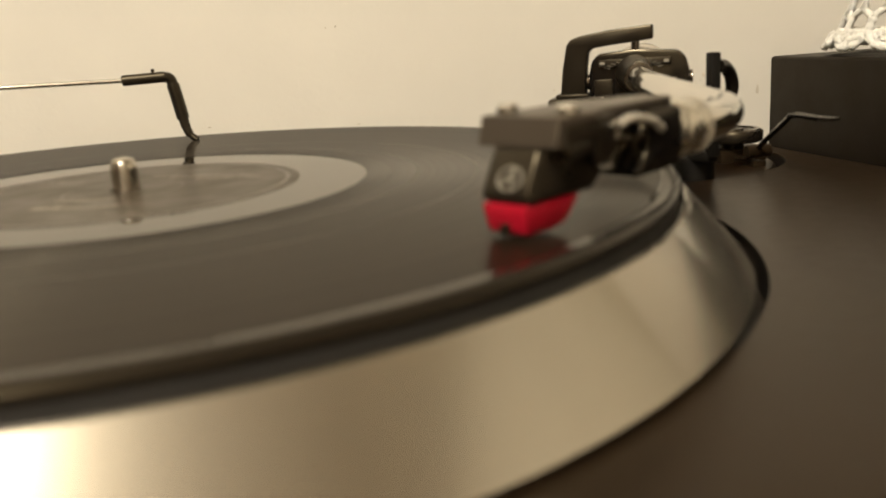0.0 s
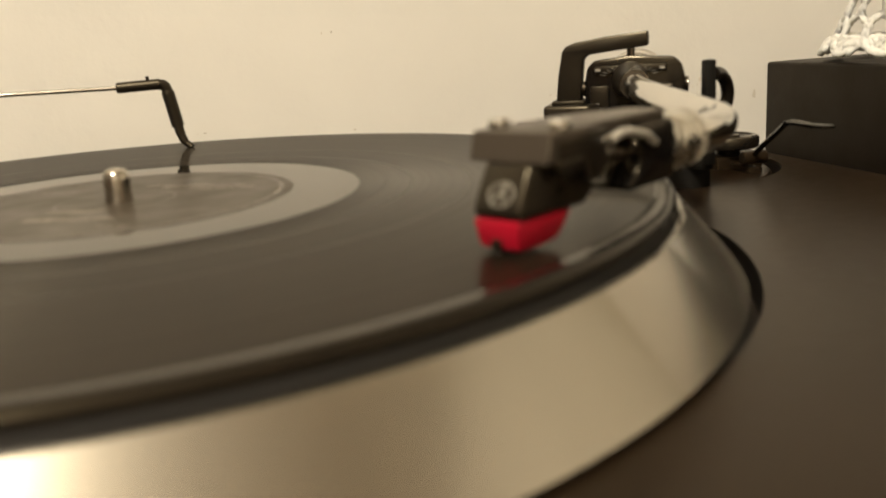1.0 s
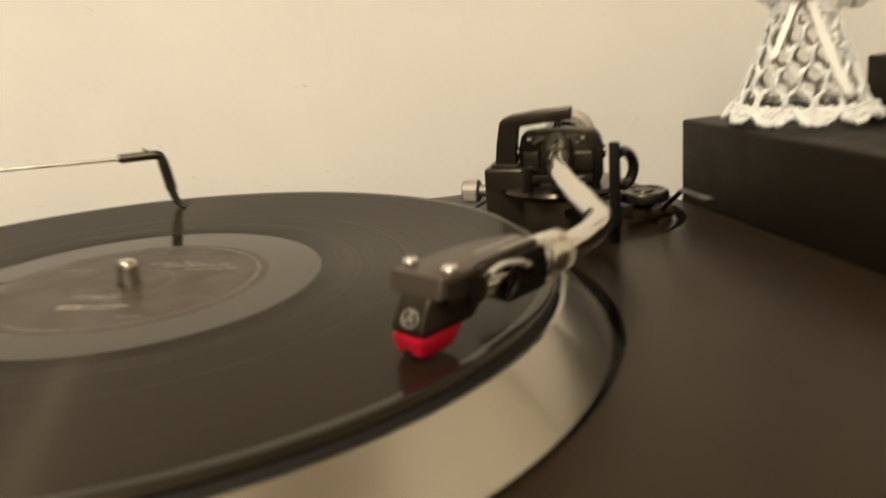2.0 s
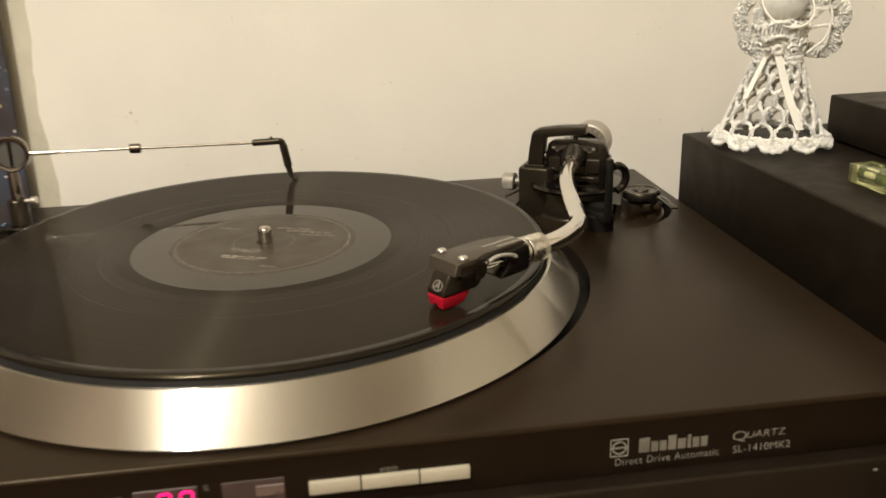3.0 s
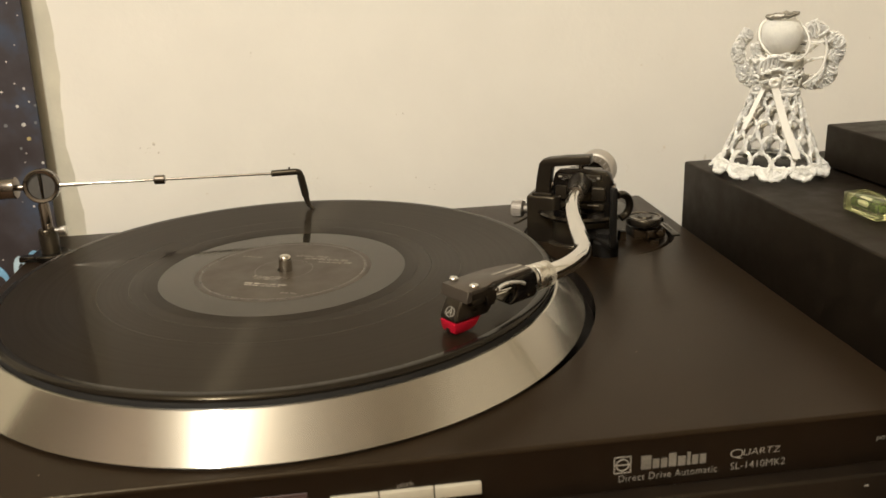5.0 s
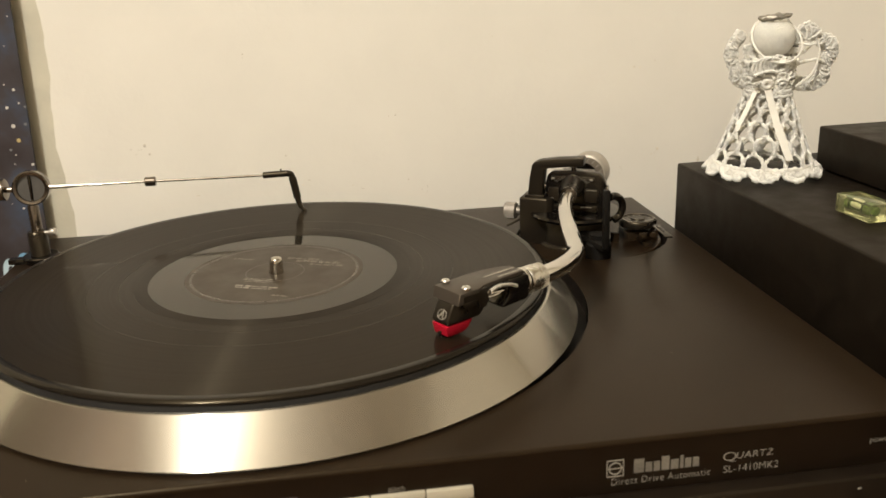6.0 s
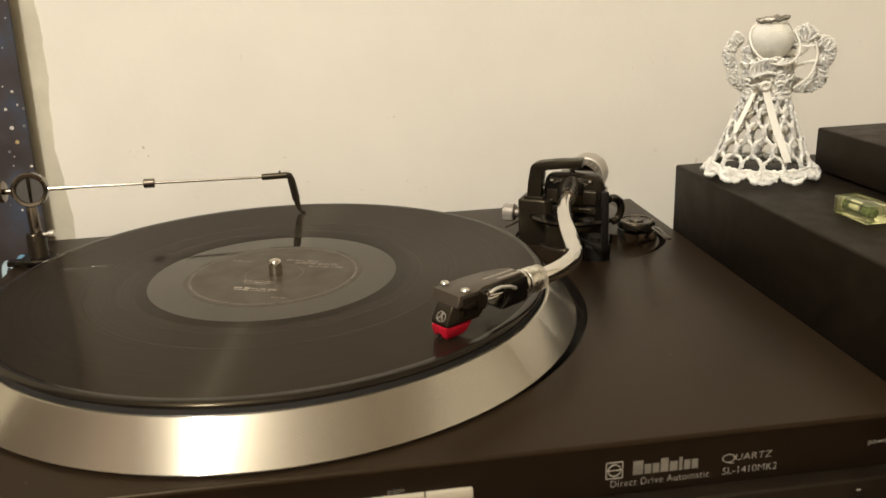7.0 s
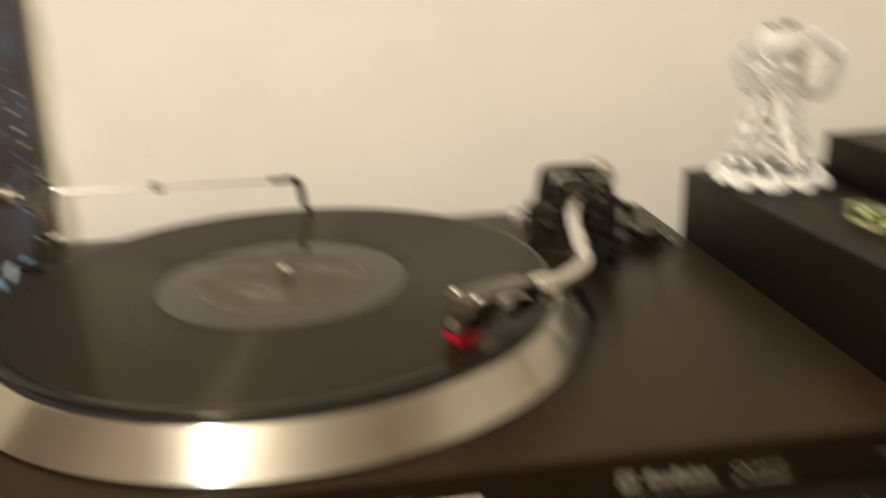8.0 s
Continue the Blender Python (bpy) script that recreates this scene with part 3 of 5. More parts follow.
# display windows
for wx0, wx1, z0, z1 in ((-0.0098, 0.0126, -0.0190, -0.0098), (-0.0405, -0.0182, -0.0205, -0.0098), (-0.0735, -0.0535, -0.0205, -0.0105)):
    part("display_window", box(wx0, FRONT - 0.0004, z0, wx1, FRONT + 0.002, z1, 0.0002, 1), SMOKE, turntable, "dark smoked display window")
part("indicator", box(0.0022, FRONT - 0.0007, -0.0165, 0.0122, FRONT + 0.001, -0.0122, 0.0002, 1), mat("brown_indicator", (0.13, 0.09, 0.075), 0.3), turntable, "unlit brown indicator")


def digit(x, z, segs, h=0.0082, w=0.0042, t=0.0009):
    """A seven segment figure that glows."""
    bars = {"a": (0, h, w, 0), "g": (0, h / 2, w, 0), "d": (0, 0, w, 0), "f": (0, h / 2, 0, h / 2), "b": (w, h / 2, 0, h / 2), "e": (0, 0, 0, h / 2), "c": (w, 0, 0, h / 2)}
    out = []
    for s in segs:
        bx, bz, lx, lz = bars[s]
        sk = 0.10
        x0, z0 = bx + sk * bz, bz
        x1, z1 = bx + lx + sk * (bz + lz), bz + lz
        d = Vector((x1 - x0, z1 - z0)).normalized() * t * 0.55
        nrm = Vector((-d.y, d.x)).normalized() * t / 2
        a, b = Vector((x0, z0)) + d, Vector((x1, z1)) - d
        o = [a + nrm, b + nrm, b + d * 0.6, b - nrm, a - nrm, a - d * 0.6]
        out.append(prism([(x + p.x, z + p.y) for p in o], FRONT - 0.0009, FRONT - 0.0005, "y"))
    return join(*out)


for dx, segs in ((-0.0325, "abcdef"), (-0.0248, "abcdef"), (-0.0680, "abgcd"), (-0.0603, "abgcd")):
    part("display_digit", digit(dx, -0.0197, segs), LED, turntable, "glowing pink display digit")
part("display_point", box(-0.0269, FRONT - 0.0009, -0.0199, -0.0260, FRONT - 0.0005, -0.0190), LED, turntable, "glowing pink decimal point")
lettering("rpm", 0.0046, on_front(-0.0520, -0.0132), WHITEINK, turntable)
lettering("%", 0.0034, on_front(-0.0163, -0.0122), WHITEINK, turntable)
lettering("pitch", 0.0034, on_front(0.0470, -0.0120), WHITEINK, turntable)
lettering("Direct Drive Automatic", 0.0046, on_front(0.1368, -0.0206), WHITEINK, turntable, 0.0417, spread=1.10)
lettering("Q", 0.0058, on_front(0.1838, -0.0150), WHITEINK, turntable, 0.0056)
lettering("UARTZ", 0.0044, on_front(0.1896, -0.0144), WHITEINK, turntable, 0.0158, shear=0.1, spread=1.03)
lettering("SL-1410MK2", 0.0047, on_front(0.1842, -0.0205), WHITEINK, turntable, 0.0238, spread=1.02)
lettering("power", 0.0037, on_front(0.2478, -0.0138), WHITEINK, turntable)
# maker's mark and wordmark as plain shapes
for mx, mz, w, h in ((0.1346, -0.0093, 0.0072, 0.0004), (0.1346, -0.0166, 0.0072, 0.0004), (0.1346, -0.0130, 0.0072, 0.0004)):
    part("printed_bar", box(mx, FRONT - 0.0002, mz, mx + w, FRONT + 0.0001, mz + h), WHITEINK, turntable)
for mx in (0.1346, 0.1414):
    part("printed_bar", box(mx, FRONT - 0.0002, -0.0166, mx + 0.0004, FRONT + 0.0001, -0.0089), WHITEINK, turntable)
for cz, sgn in ((-0.0128, 1), (-0.0128, -1)):
    arcp = [(0.1382 + 0.0026 * math.cos(a), FRONT - 0.0001, cz + sgn * 0.0026 * math.sin(a)) for a in [math.pi * i / 10 for i in range(11)]]
    part("printed_arc", tube(arcp, 0.00025, 6), WHITEINK, turntable)
wx = 0.1458
for w, h in ((0.0046, 0.0066), (0.0031, 0.0046), (0.0030, 0.0046), (0.0036, 0.0066), (0.0036, 0.0046), (0.0018, 0.0062), (0.0030, 0.0046), (0.0030, 0.0046)):
    part("printed_block", box(wx + 0.0002, FRONT - 0.0002, -0.0158, wx + w - 0.0002, FRONT + 0.0001, -0.0158 + h * 0.94), MARKINK, turntable)
    wx += w + 0.0003
part("power_mark", box(0.2395, YF - 0.0077, -0.0300, 0.2412, YF - 0.0070, -0.0292), WHITEINK, turntable)

# platter, its mat and the spindle
platter = part("platter", lathe([(0.02, 0.0165), (0.1495, 0.0165), (0.1500, 0.0187), (0.1509, 0.0187), (0.1516, 0.0185), (0.1653, 0.0023), (0.1657, 0.0018), (0.1654, 0.0010), (0.1560, 0.0009), (0.1500, -0.0085), (0.02, -0.0085)], n=256), ALU, turntable, "turned aluminium platter with a sloping rim", 25)
part("rubber_mat", lathe([(0.012, 0.0166), (0.1488, 0.0166), (0.1492, 0.0172), (0.1490, 0.0206), (0.1482, 0.0213), (0.010, 0.0213)], n=160), RUBBER, platter, "black rubber platter mat")
part("spindle", lathe([(0.0036, -0.008), (0.0036, 0.0292), (0.0034, 0.0308), (0.0028, 0.0320), (0.0017, 0.0324), (0, 0.0327)], (0.0012, -0.0018, 0), n=48), STEEL, turntable, "polished steel spindle", 60)

# record
record = thing("vinyl_record", (0, 0, ZR), "black twelve inch vinyl record lying on the platter", "record")
def ring(r0, r1, n=256):
    return lathe([(r0, ZR), (r1, ZR), (r1, ZR - 0.0019), (r0, ZR - 0.0019)], n=n)


for r0, r1 in ((0.0746, 0.08195), (0.08225, 0.09815), (0.09845, 0.1446)):
    part("track_band", ring(r0, r1), VINYL, record, "grooved black vinyl", 20)
for r0, r1 in ((0.0820, 0.0822), (0.0982, 0.0984)):
    part("track_gap", ring(r0, r1), LEADIN, record, "smooth gap between tracks", 20)
part("lead_in", lathe([(0.1447, ZR), (0.1456, ZR + 0.0001), (0.1456, ZR - 0.0019), (0.1447, ZR - 0.0019)], n=256), LEADIN, record, "smooth shiny lead in band", 20)
part("lead_out", ring(0.0675, 0.0745, 200), VINYLDARK, record, "darker lead out grooves", 20)
part("rim", lathe([(0.1457, ZR + 0.0001), (0.1464, ZR + 0.00016), (0.1474, ZR + 0.00018), (0.1480, ZR + 0.0001), (0.1485, ZR - 0.0002), (0.1491, ZR - 0.0008), (0.1497, ZR - 0.0014), (0.1496, ZR - 0.0019), (0.148, ZR - 0.0021), (0.1457, ZR - 0.0019)], n=256), RIM, record, "raised glossy rim", 70)
part("runout_area", lathe([(0.0485, ZR - 0.00005), (0.0674, ZR - 0.00005), (0.0674, ZR - 0.0018), (0.0485, ZR - 0.0018)], n=160), DEADWAX, record, "smooth shiny runout area")
rec_label = part("label", lathe([(0.0037, ZR + 0.00001), (0.04846, ZR + 0.00001), (0.04846, ZR - 0.0017), (0.0037, ZR - 0.0017)], n=128), LABEL, record, "dark brown paper record label", 20)
# rings in a lighter label tone that stands in for light on the ridge
for r0, r1, hh in ((0.0446, 0.0460, 0.00005), (0.0156, 0.0162, 0.00003)):
    part("pressed_ring", lathe([(r0, ZR + 0.00001), ((r0 * 2 + r1) / 3, ZR + hh), ((r0 + r1 * 2) / 3, ZR + hh), (r1, ZR + 0.00001)], n=128), LABELLIT, rec_label, "pressed ring with its highlight put into the colour", 60)
random.seed(4)
for ly, x0, x1, h, ink in ((0.0225, -0.003, 0.018, 0.0030, LABELFAINT), (0.0185, 0.004, 0.030, 0.0035, LABELFAINT), (0.0145, 0.014, 0.034, 0.0030, LABELFAINT), (0.0165, -0.034, -0.022, 0.0022, LABELFAINT),
                           (-0.0125, -0.012, 0.0065, 0.0009, LABELINK), (-0.0148, -0.012, 0.006, 0.0008, LABELINK), (-0.0170, -0.010, 0.004, 0.0006, LABELINK),
                           (-0.0240, -0.012, 0.0125, 0.0019, LABELINK), (-0.0264, -0.011, 0.010, 0.0012, LABELINK), (-0.0345, 0.014, 0.023, 0.0018, LABELFAINT)):
    x = x0
    while x < x1:
        w = random.uniform(0.0012, 0.0046)
        jy, jh = random.uniform(-0.0003, 0.0003), h * random.uniform(0.5, 1.0)
        part("printed_bar", moved(box(x, ly + jy, ZR, min(x + w, x1), ly + jy + jh, ZR + 0.00004), pose(0, 0, 0, 0, 0, -23)), ink, rec_label)
        x += w + random.uniform(0.0003, 0.0014)
# fine print that runs along the label's edge
for k in range(64):
    a = radians(-165 + 2.7 * k)
    part("edge_print", moved(box(-0.0006, -0.00035, ZR, 0.0006 * random.uniform(0.3, 1.0), 0.00035 * random.uniform(0.4, 1.0), ZR + 0.00005), pose(0.0447 * math.cos(a), 0.0447 * math.sin(a), 0, 0, 0, math.degrees(a) + 90)), LABELFAINT, rec_label)

# ---------------------------------------------------------------- tone arm
ARM = pose(0.197, 0.090, 0, 0, 0, -29.2)
AV = ARM.to_3x3()


def armv(x, y, z):
    return ARM @ Vector((x, y, z))


base = part("arm_base", lathe([(0, -0.0108), (0.0250, -0.0108), (0.0250, -0.0010), (0.0242, 0.0002), (0.0224, 0.0006), (0.0220, 0.0135), (0.0212, 0.0155), (0.018, 0.0160), (0.018, 0.0205), (0, 0.0205)], (0.197, 0.090, 0), n=72), BLACK, turntable, "round black tone arm base")
part("arm_block", moved(prism([(-0.0352, -0.0144), (-0.0160, -0.0150), (-0.0120, -0.0110), (-0.0120, 0.0190), (-0.0352, 0.0190)], -0.0105, 0.0305, "z", 0.0016, 3), ARM), BLACK, base, "black arm height block")
knob = [(0, 0), (0.0052, 0), (0.0058, 0.0006), (0.0058, 0.0078), (0.0050, 0.0085), (0.0030, 0.0088), (0.0030, 0.0145), (0, 0.0145)]
part("lock_knob", lathe(knob, armv(-0.0492, -0.001, 0.0170), AV @ Vector((1, 0, 0)), 40), KNURL, base, "knurled silver locking knob")
for k in range(24):
    a = 2 * math.pi * k / 24
    q = armv(-0.0484, -0.001 + 0.0058 * math.cos(a), 0.0170 + 0.0058 * math.sin(a))
    part("knurl", tube([q, q + AV @ Vector((0.0065, 0, 0))], 0.00026, 5), KNURL, base)
part("knob_lever", tube([armv(-0.0370, -0.006, 0.0125), armv(-0.0420, -0.010, 0.0100), armv(-0.0450, -0.012, 0.0090)], 0.0008, 8), BLACK, base)
part("arm_ring", lathe([(0.0262, 0.0170), (0.0300, 0.0176), (0.0308, 0.0192), (0.0298, 0.0208), (0.019, 0.0212), (0.019, 0.0168)], (0.197, 0.090, 0), n=64), GLOSS, base)
# bearing bridge, open at one side
bridge = [(-0.0303, 0.0288), (-0.0290, 0.0420), (-0.0272, 0.0520), (-0.0256, 0.0542), (-0.0215, 0.0556), (-0.0100, 0.0572), (0.0070, 0.0586), (0.0077, 0.0581), (0.0077, 0.0528), (-0.0080, 0.0513), (-0.0165, 0.0503), (-0.0184, 0.0488), (-0.0192, 0.0420), (-0.0196, 0.0288)]
part("bearing_bridge", moved(prism(bridge, -0.0112, -0.0020, "y", 0.0009, 2), ARM), BLACK, base, "black hooked bearing bridge")
part("bridge_foot", moved(box(-0.0318, -0.0128, 0.0300, -0.0180, 0.0000, 0.0322, 0.0007, 2), ARM), BLACK, base)
part("pivot_pin", rod(armv(0.0005, -0.0062, 0.046), armv(0.0005, -0.0062, 0.0540), 0.0017, 16, 0.0003), DARKCHROME, base, "dark steel pivot pin")

housing = [(-0.0168, 0.0215), (-0.0184, 0.0300), (-0.0182, 0.0400), (-0.0172, 0.0450), (-0.0146, 0.0478), (0.0, 0.0491), (0.0176, 0.0480), (0.0206, 0.0452), (0.0220, 0.0400), (0.0220, 0.0260), (0.0200, 0.0205)]
arm = part("arm_bearing", join(moved(prism(housing, -0.0085, -0.0015, "y", 0.0013, 2), ARM), moved(box(-0.0105, -0.0016, 0.0225, 0.0120, 0.0092, 0.0470, 0.0012), ARM)), GLOSS, turntable, "glossy black tone arm bearing housing")
for x0, z0, x1, z1 in ((-0.0142, 0.0425, 0.0150, 0.0455), (-0.0160, 0.0285, -0.0085, 0.0375), (0.0085, 0.0285, 0.0175, 0.0375), (-0.0160, 0.0220, 0.0170, 0.0260)):
    part("bearing_rib", moved(box(x0, -0.0104, z0, x1, -0.0078, z1, 0.0006), ARM), BLACK, arm)
for k in range(13):
    a = radians(20 + 140 * k / 12)
    c, s = math.cos(a), math.sin(a)
    if abs(c) < 0.25:
        continue
    part("scale_mark", tube([armv(0.0100 * c, -0.0106, 0.0403 + 0.0042 * s), armv(0.0124 * c, -0.0106, 0.0403 + 0.0054 * s)], 0.00012, 6), WHITEINK, arm)
for mx in (-0.0136, 0.0120):
    part("scale_label", moved(box(mx, -0.0107, 0.0434, mx + 0.0020, -0.0103, 0.0446), ARM), WHITEINK, arm)
for mx, mz, w in ((-0.0140, 0.0300, 0.0018), (0.0095, 0.0366, 0.0072), (0.0060, 0.0250, 0.0075)):
    part("edge_mark", moved(box(mx, -0.0107, mz, mx + w, -0.0103, mz + 0.0005), ARM), SATIN, arm)
for sx, d in ((0.0217, 1), (-0.0180, -1)):
    part("side_screw", lathe([(0, 0), (0.0028, 0), (0.0032, 0.0006), (0.0032, 0.0015), (0, 0.0019)], armv(sx, -0.0048, 0.0365), AV @ Vector((d, 0, 0)), 32), DARKCHROME, arm, "dark steel bearing screw")

# tube with its bends
AX, SX = Vector((0.852, 0.523, 0)).normalized(), Vector((0.523, -0.852, 0)).normalized()
HS = Vector((0.0807, -0.1054, 0.0))


def hs(l, s, z):
    """A place on the headshell: l back along it, s across, z up."""
    p = HS + AX * l + SX * s
    return Vector((p.x, p.y, z))


out0 = armv(0, -0.0080, 0.0395)
out1 = Vector((0.1826, 0.0565, 0.0394))
tube_line = spline([hs(0.054, 0, 0.0362), hs(0.0655, 0, 0.0361), (0.1470, -0.0610, 0.0360), (0.1560, -0.0480, 0.0360), (0.1606, -0.0340, 0.0361), (0.1650, -0.0090, 0.0370), (0.1705, 0.0190, 0.0381), (0.1765, 0.0410, 0.0389), out1], 10)
tube_obj = part("arm_tube", tube(tube_line, 0.0046, 28), CHROME, turntable, "polished S shaped tone arm tube", 60)
part("tube_sleeve", lathe([(0, -0.001), (0.0052, -0.001), (0.0054, 0.002), (0.0058, 0.009), (0.0070, 0.020), (0.0074, 0.027), (0, 0.027)], out1, out0 - out1, 36), BLACK, tube_obj, "black tapered sleeve", 60)
part("tube_ring", lathe([(0.0046, -0.003), (0.0055, -0.003), (0.0056, 0.0), (0.0055, 0.0022), (0.0046, 0.0022)], out1, out0 - out1, 36), DARKCHROME, tube_obj)
# counterweight
d_out = AV @ Vector((0, 1, 0))
cw0 = armv(-0.0005, 0.0090, 0.0362)
weight = part("counterweight", lathe([(0, 0.027), (0.0120, 0.027), (0.0136, 0.0282), (0.0140, 0.030), (0.0140, 0.043), (0.0134, 0.0450), (0.0110, 0.0462), (0, 0.0462)], cw0, d_out, 64), mat("counterweight_grey", (0.46, 0.42, 0.36), 0.42, metal=0.5), arm, "pale grey metal counterweight")
part("weight_dial", lathe([(0, 0.0165), (0.0110, 0.0165), (0.0126, 0.0262), (0.0126, 0.0272), (0, 0.0272)], cw0, d_out, 64), DARKCHROME, arm, "chrome stylus force dial")
part("weight_shaft", rod(cw0 - d_out * 0.004, cw0 + d_out * 0.02, 0.0045, 24), BLACK, arm)
sd = d_out.orthogonal().normalized()
for k in range(20):
    q = Matrix.Rotation(2 * math.pi * k / 20, 3, d_out) @ sd
    part("dial_mark", tube([cw0 + d_out * 0.0190 + q * 0.01165, cw0 + d_out * 0.0245 + q * 0.0125], 0.00026, 5), WHITEINK, arm)

# headshell
M_HS = Matrix(((SX.x, AX.x, 0, HS.x), (SX.y, AX.y, 0, HS.y), (0, 0, 1, 0), (0, 0, 0, 1)))
ZP = 0.0446
plate = [(-0.0088, 0.0010), (0.0088, 0.0010), (0.0088, 0.0120), (0.0066, 0.0175), (0.0058, 0.0300), (0.0054, 0.0430), (-0.0040, 0.0430), (-0.0070, 0.0370), (-0.0090, 0.0285), (-0.0096, 0.0200), (-0.0090, 0.0100)]
head = part("headshell", moved(prism(plate, ZP - 0.0022, ZP, "z", 0.0004, 2), M_HS), HEADMAT, turntable, "flat dark grey headshell with white print")
part("front_lip", moved(prism([(0.0010, ZP), (0.0030, ZP - 0.0004), (0.0030, 0.0394), (-0.0004, 0.0393)], -0.0090, 0.0090, "x", 0.0002, 1), M_HS), HEADMAT, head, "sloping front lip")
part("side_cheek", moved(prism([(0.0032, 0.0394), (0.0032, ZP - 0.0010), (0.0185, ZP - 0.0010), (0.0185, 0.0372), (0.0165, 0.0345), (0.0130, 0.0345), (0.0120, 0.0394)], 0.0062, 0.0084, "x", 0.0004, 2), M_HS), BLACK, head, "black side cheek")
bite = [(0.0262 + 0.0066 * math.cos(a), 0.0372 + 0.0066 * math.sin(a)) for a in [radians(t) for t in range(-75, 76, 12)]]
neck = [(0.0300, ZP - 0.0018), (0.0440, ZP - 0.0018), (0.0460, 0.0415), (0.0460, 0.0312), (0.0440, 0.0300), (0.0290, 0.0296)] + bite
part("neck_block", moved(prism(neck, -0.0062, 0.0062, "x", 0.0008, 2), M_HS), GLOSS, head, "black neck with a round opening")
part("neck_ring", lathe([(0, 0.0), (0.0056, 0.0), (0.0058, 0.0008), (0.0058, 0.0034), (0.0056, 0.0040), (0, 0.0040)], hs(0.0455, 0, 0.0366), AX, 48), GLOSS, head)
part("collar", lathe([(0, 0.0), (0.0060, 0.0), (0.0064, 0.0006), (0.0066, 0.0014), (0.0066, 0.0056), (0.0061, 0.0060), (0.0061, 0.0064), (0.0063, 0.0068), (0.0061, 0.0104), (0.0052, 0.0112), (0, 0.0112)], hs(0.0492, 0, 0.0364), AX, 56), COLLAR, head, "silver locking collar")
part("neck_flange", lathe([(0.0046, 0), (0.0064, 0), (0.0066, 0.0004), (0.0066, 0.0014), (0.0056, 0.0020), (0.0046, 0.0020)], hs(0.0462, 0, 0.0366), AX, 48), COLLAR, head, "bright thin flange")
for k in range(44):
    a = 2 * math.pi * k / 44
    p = hs(0.0563, 0, 0.0364) + (SX * math.cos(a) + Vector((0, 0, 1)) * math.sin(a)) * 0.0062
    part("knurl", tube([p, p + AX * 0.0034], 0.00021, 5), SATIN, head)
for s0, l0, l1, w in ((-0.0012, 0.0235, 0.0425, 0.0013), (0.0030, 0.0285, 0.0425, 0.0012)):
    l = l0
    while l < l1:
        part("printed_bar", moved(box(s0, l, ZP, s0 + w, min(l + 0.0036, l1), ZP + 0.0001), M_HS), WHITEINK, head)
        l += 0.0040
for s0, l0 in ((-0.0068, 0.0058), (0.0068, 0.0062)):
    part("mounting_screw", lathe([(0, 0), (0.0018, 0), (0.0021, 0.0004), (0.0021, 0.0013), (0.0017, 0.0018), (0.0006, 0.0018), (0.0006, 0.0013), (0, 0.0013)], hs(l0, s0, ZP), (0, 0, 1), 24), CHROME, head, "small polished mounting screw")
for s0, z0 in ((-0.0026, 0.0372), (0.0002, 0.0385), (0.0026, 0.0352), (0.0046, 0.0378)):
    part("lead_wire", tube(spline([hs(0.0165, s0, z0), hs(0.0215, s0 * 1.1, z0 + 0.0006), hs(0.0290, s0, 0.0372 + (z0 - 0.0372) * 0.7), hs(0.0340, s0 * 0.8, 0.0372)], 6), 0.0006, 8), CHROME if s0 > 0.002 else SATIN, head, "thin lead wire")
    part("wire_pin", rod(hs(0.0135, s0, z0), hs(0.0205, s0, z0), 0.0010, 12, 0.0002), CHROME, head)
part("bent_lead", tube(spline([hs(0.0185, 0.0074, 0.0392), hs(0.0205, 0.0076, 0.0410), hs(0.0255, 0.0074, 0.0419), hs(0.0330, 0.0070, 0.0405), hs(0.0375, 0.0064, 0.0384)], 8), 0.0009, 10), WIRE, head, "grey curved lead")
part("side_screw", lathe([(0, 0), (0.0011, 0), (0.0011, 0.0006), (0, 0.0009)], hs(0.0180, 0.0084, 0.0412), SX, 20), CHROME, head, "tiny bright screw")
# cartridge
cart = part("cartridge", moved(prism([(-0.0002, 0.0394), (-0.0018, 0.0365), (-0.0036, 0.0330), (-0.0043, 0.0312), (-0.0038, 0.0297), (0.0150, 0.0297), (0.0178, 0.0320), (0.0182, 0.0394)], -0.0054, 0.0056, "x", 0.0010, 3), M_HS), BLACK, turntable, "black phono cartridge body")
part("mounting_flange", moved(box(-0.0082, 0.0034, 0.0366, 0.0082, 0.0118, 0.0396, 0.0006), M_HS), BLACK, cart)
def tapered(outline, lo, hi, z_top, z_low, keep, bevel):
    """A prism across the headshell whose sides draw in towards its foot."""
    bm = prism(outline, lo, hi, "x", bevel, 2)
    for v in bm.verts:
        k = min(1.0, max(0.0, (z_top - v.co.z) / (z_top - z_low)))
        v.co.x *= 1 - (1 - keep) * k
    return moved(bm, M_HS)


part("stylus_holder", tapered([(-0.0043, 0.0297), (-0.0041, 0.0276), (-0.0036, 0.0246), (-0.0028, 0.0241), (0.0040, 0.0241), (0.0072, 0.0247), (0.0088, 0.0258), (0.0112, 0.0297)], -0.0051, 0.0052, 0.0296, 0.0242, 0.84, 0.0004), RED, cart, "translucent red stylus holder")
part("stylus_notch", moved(box(-0.0011, -0.0044, 0.0240, 0.0011, -0.0020, 0.0262, 0.0003), M_HS), BLACK, cart)
part("cantilever", tube([hs(0.001, 0, 0.0262), hs(-0.0030, 0, 0.0241), hs(-0.0034, 0, ZR + 0.0001)], [0.0004, 0.0003, 0.00012], 8), SATIN, cart, "fine metal cantilever")


def face(s, z):
    """A place just off the sloping front of the cartridge."""
    l = -0.0018 - (0.0365 - z) * 0.51
    return hs(l - 0.00012, s, z)


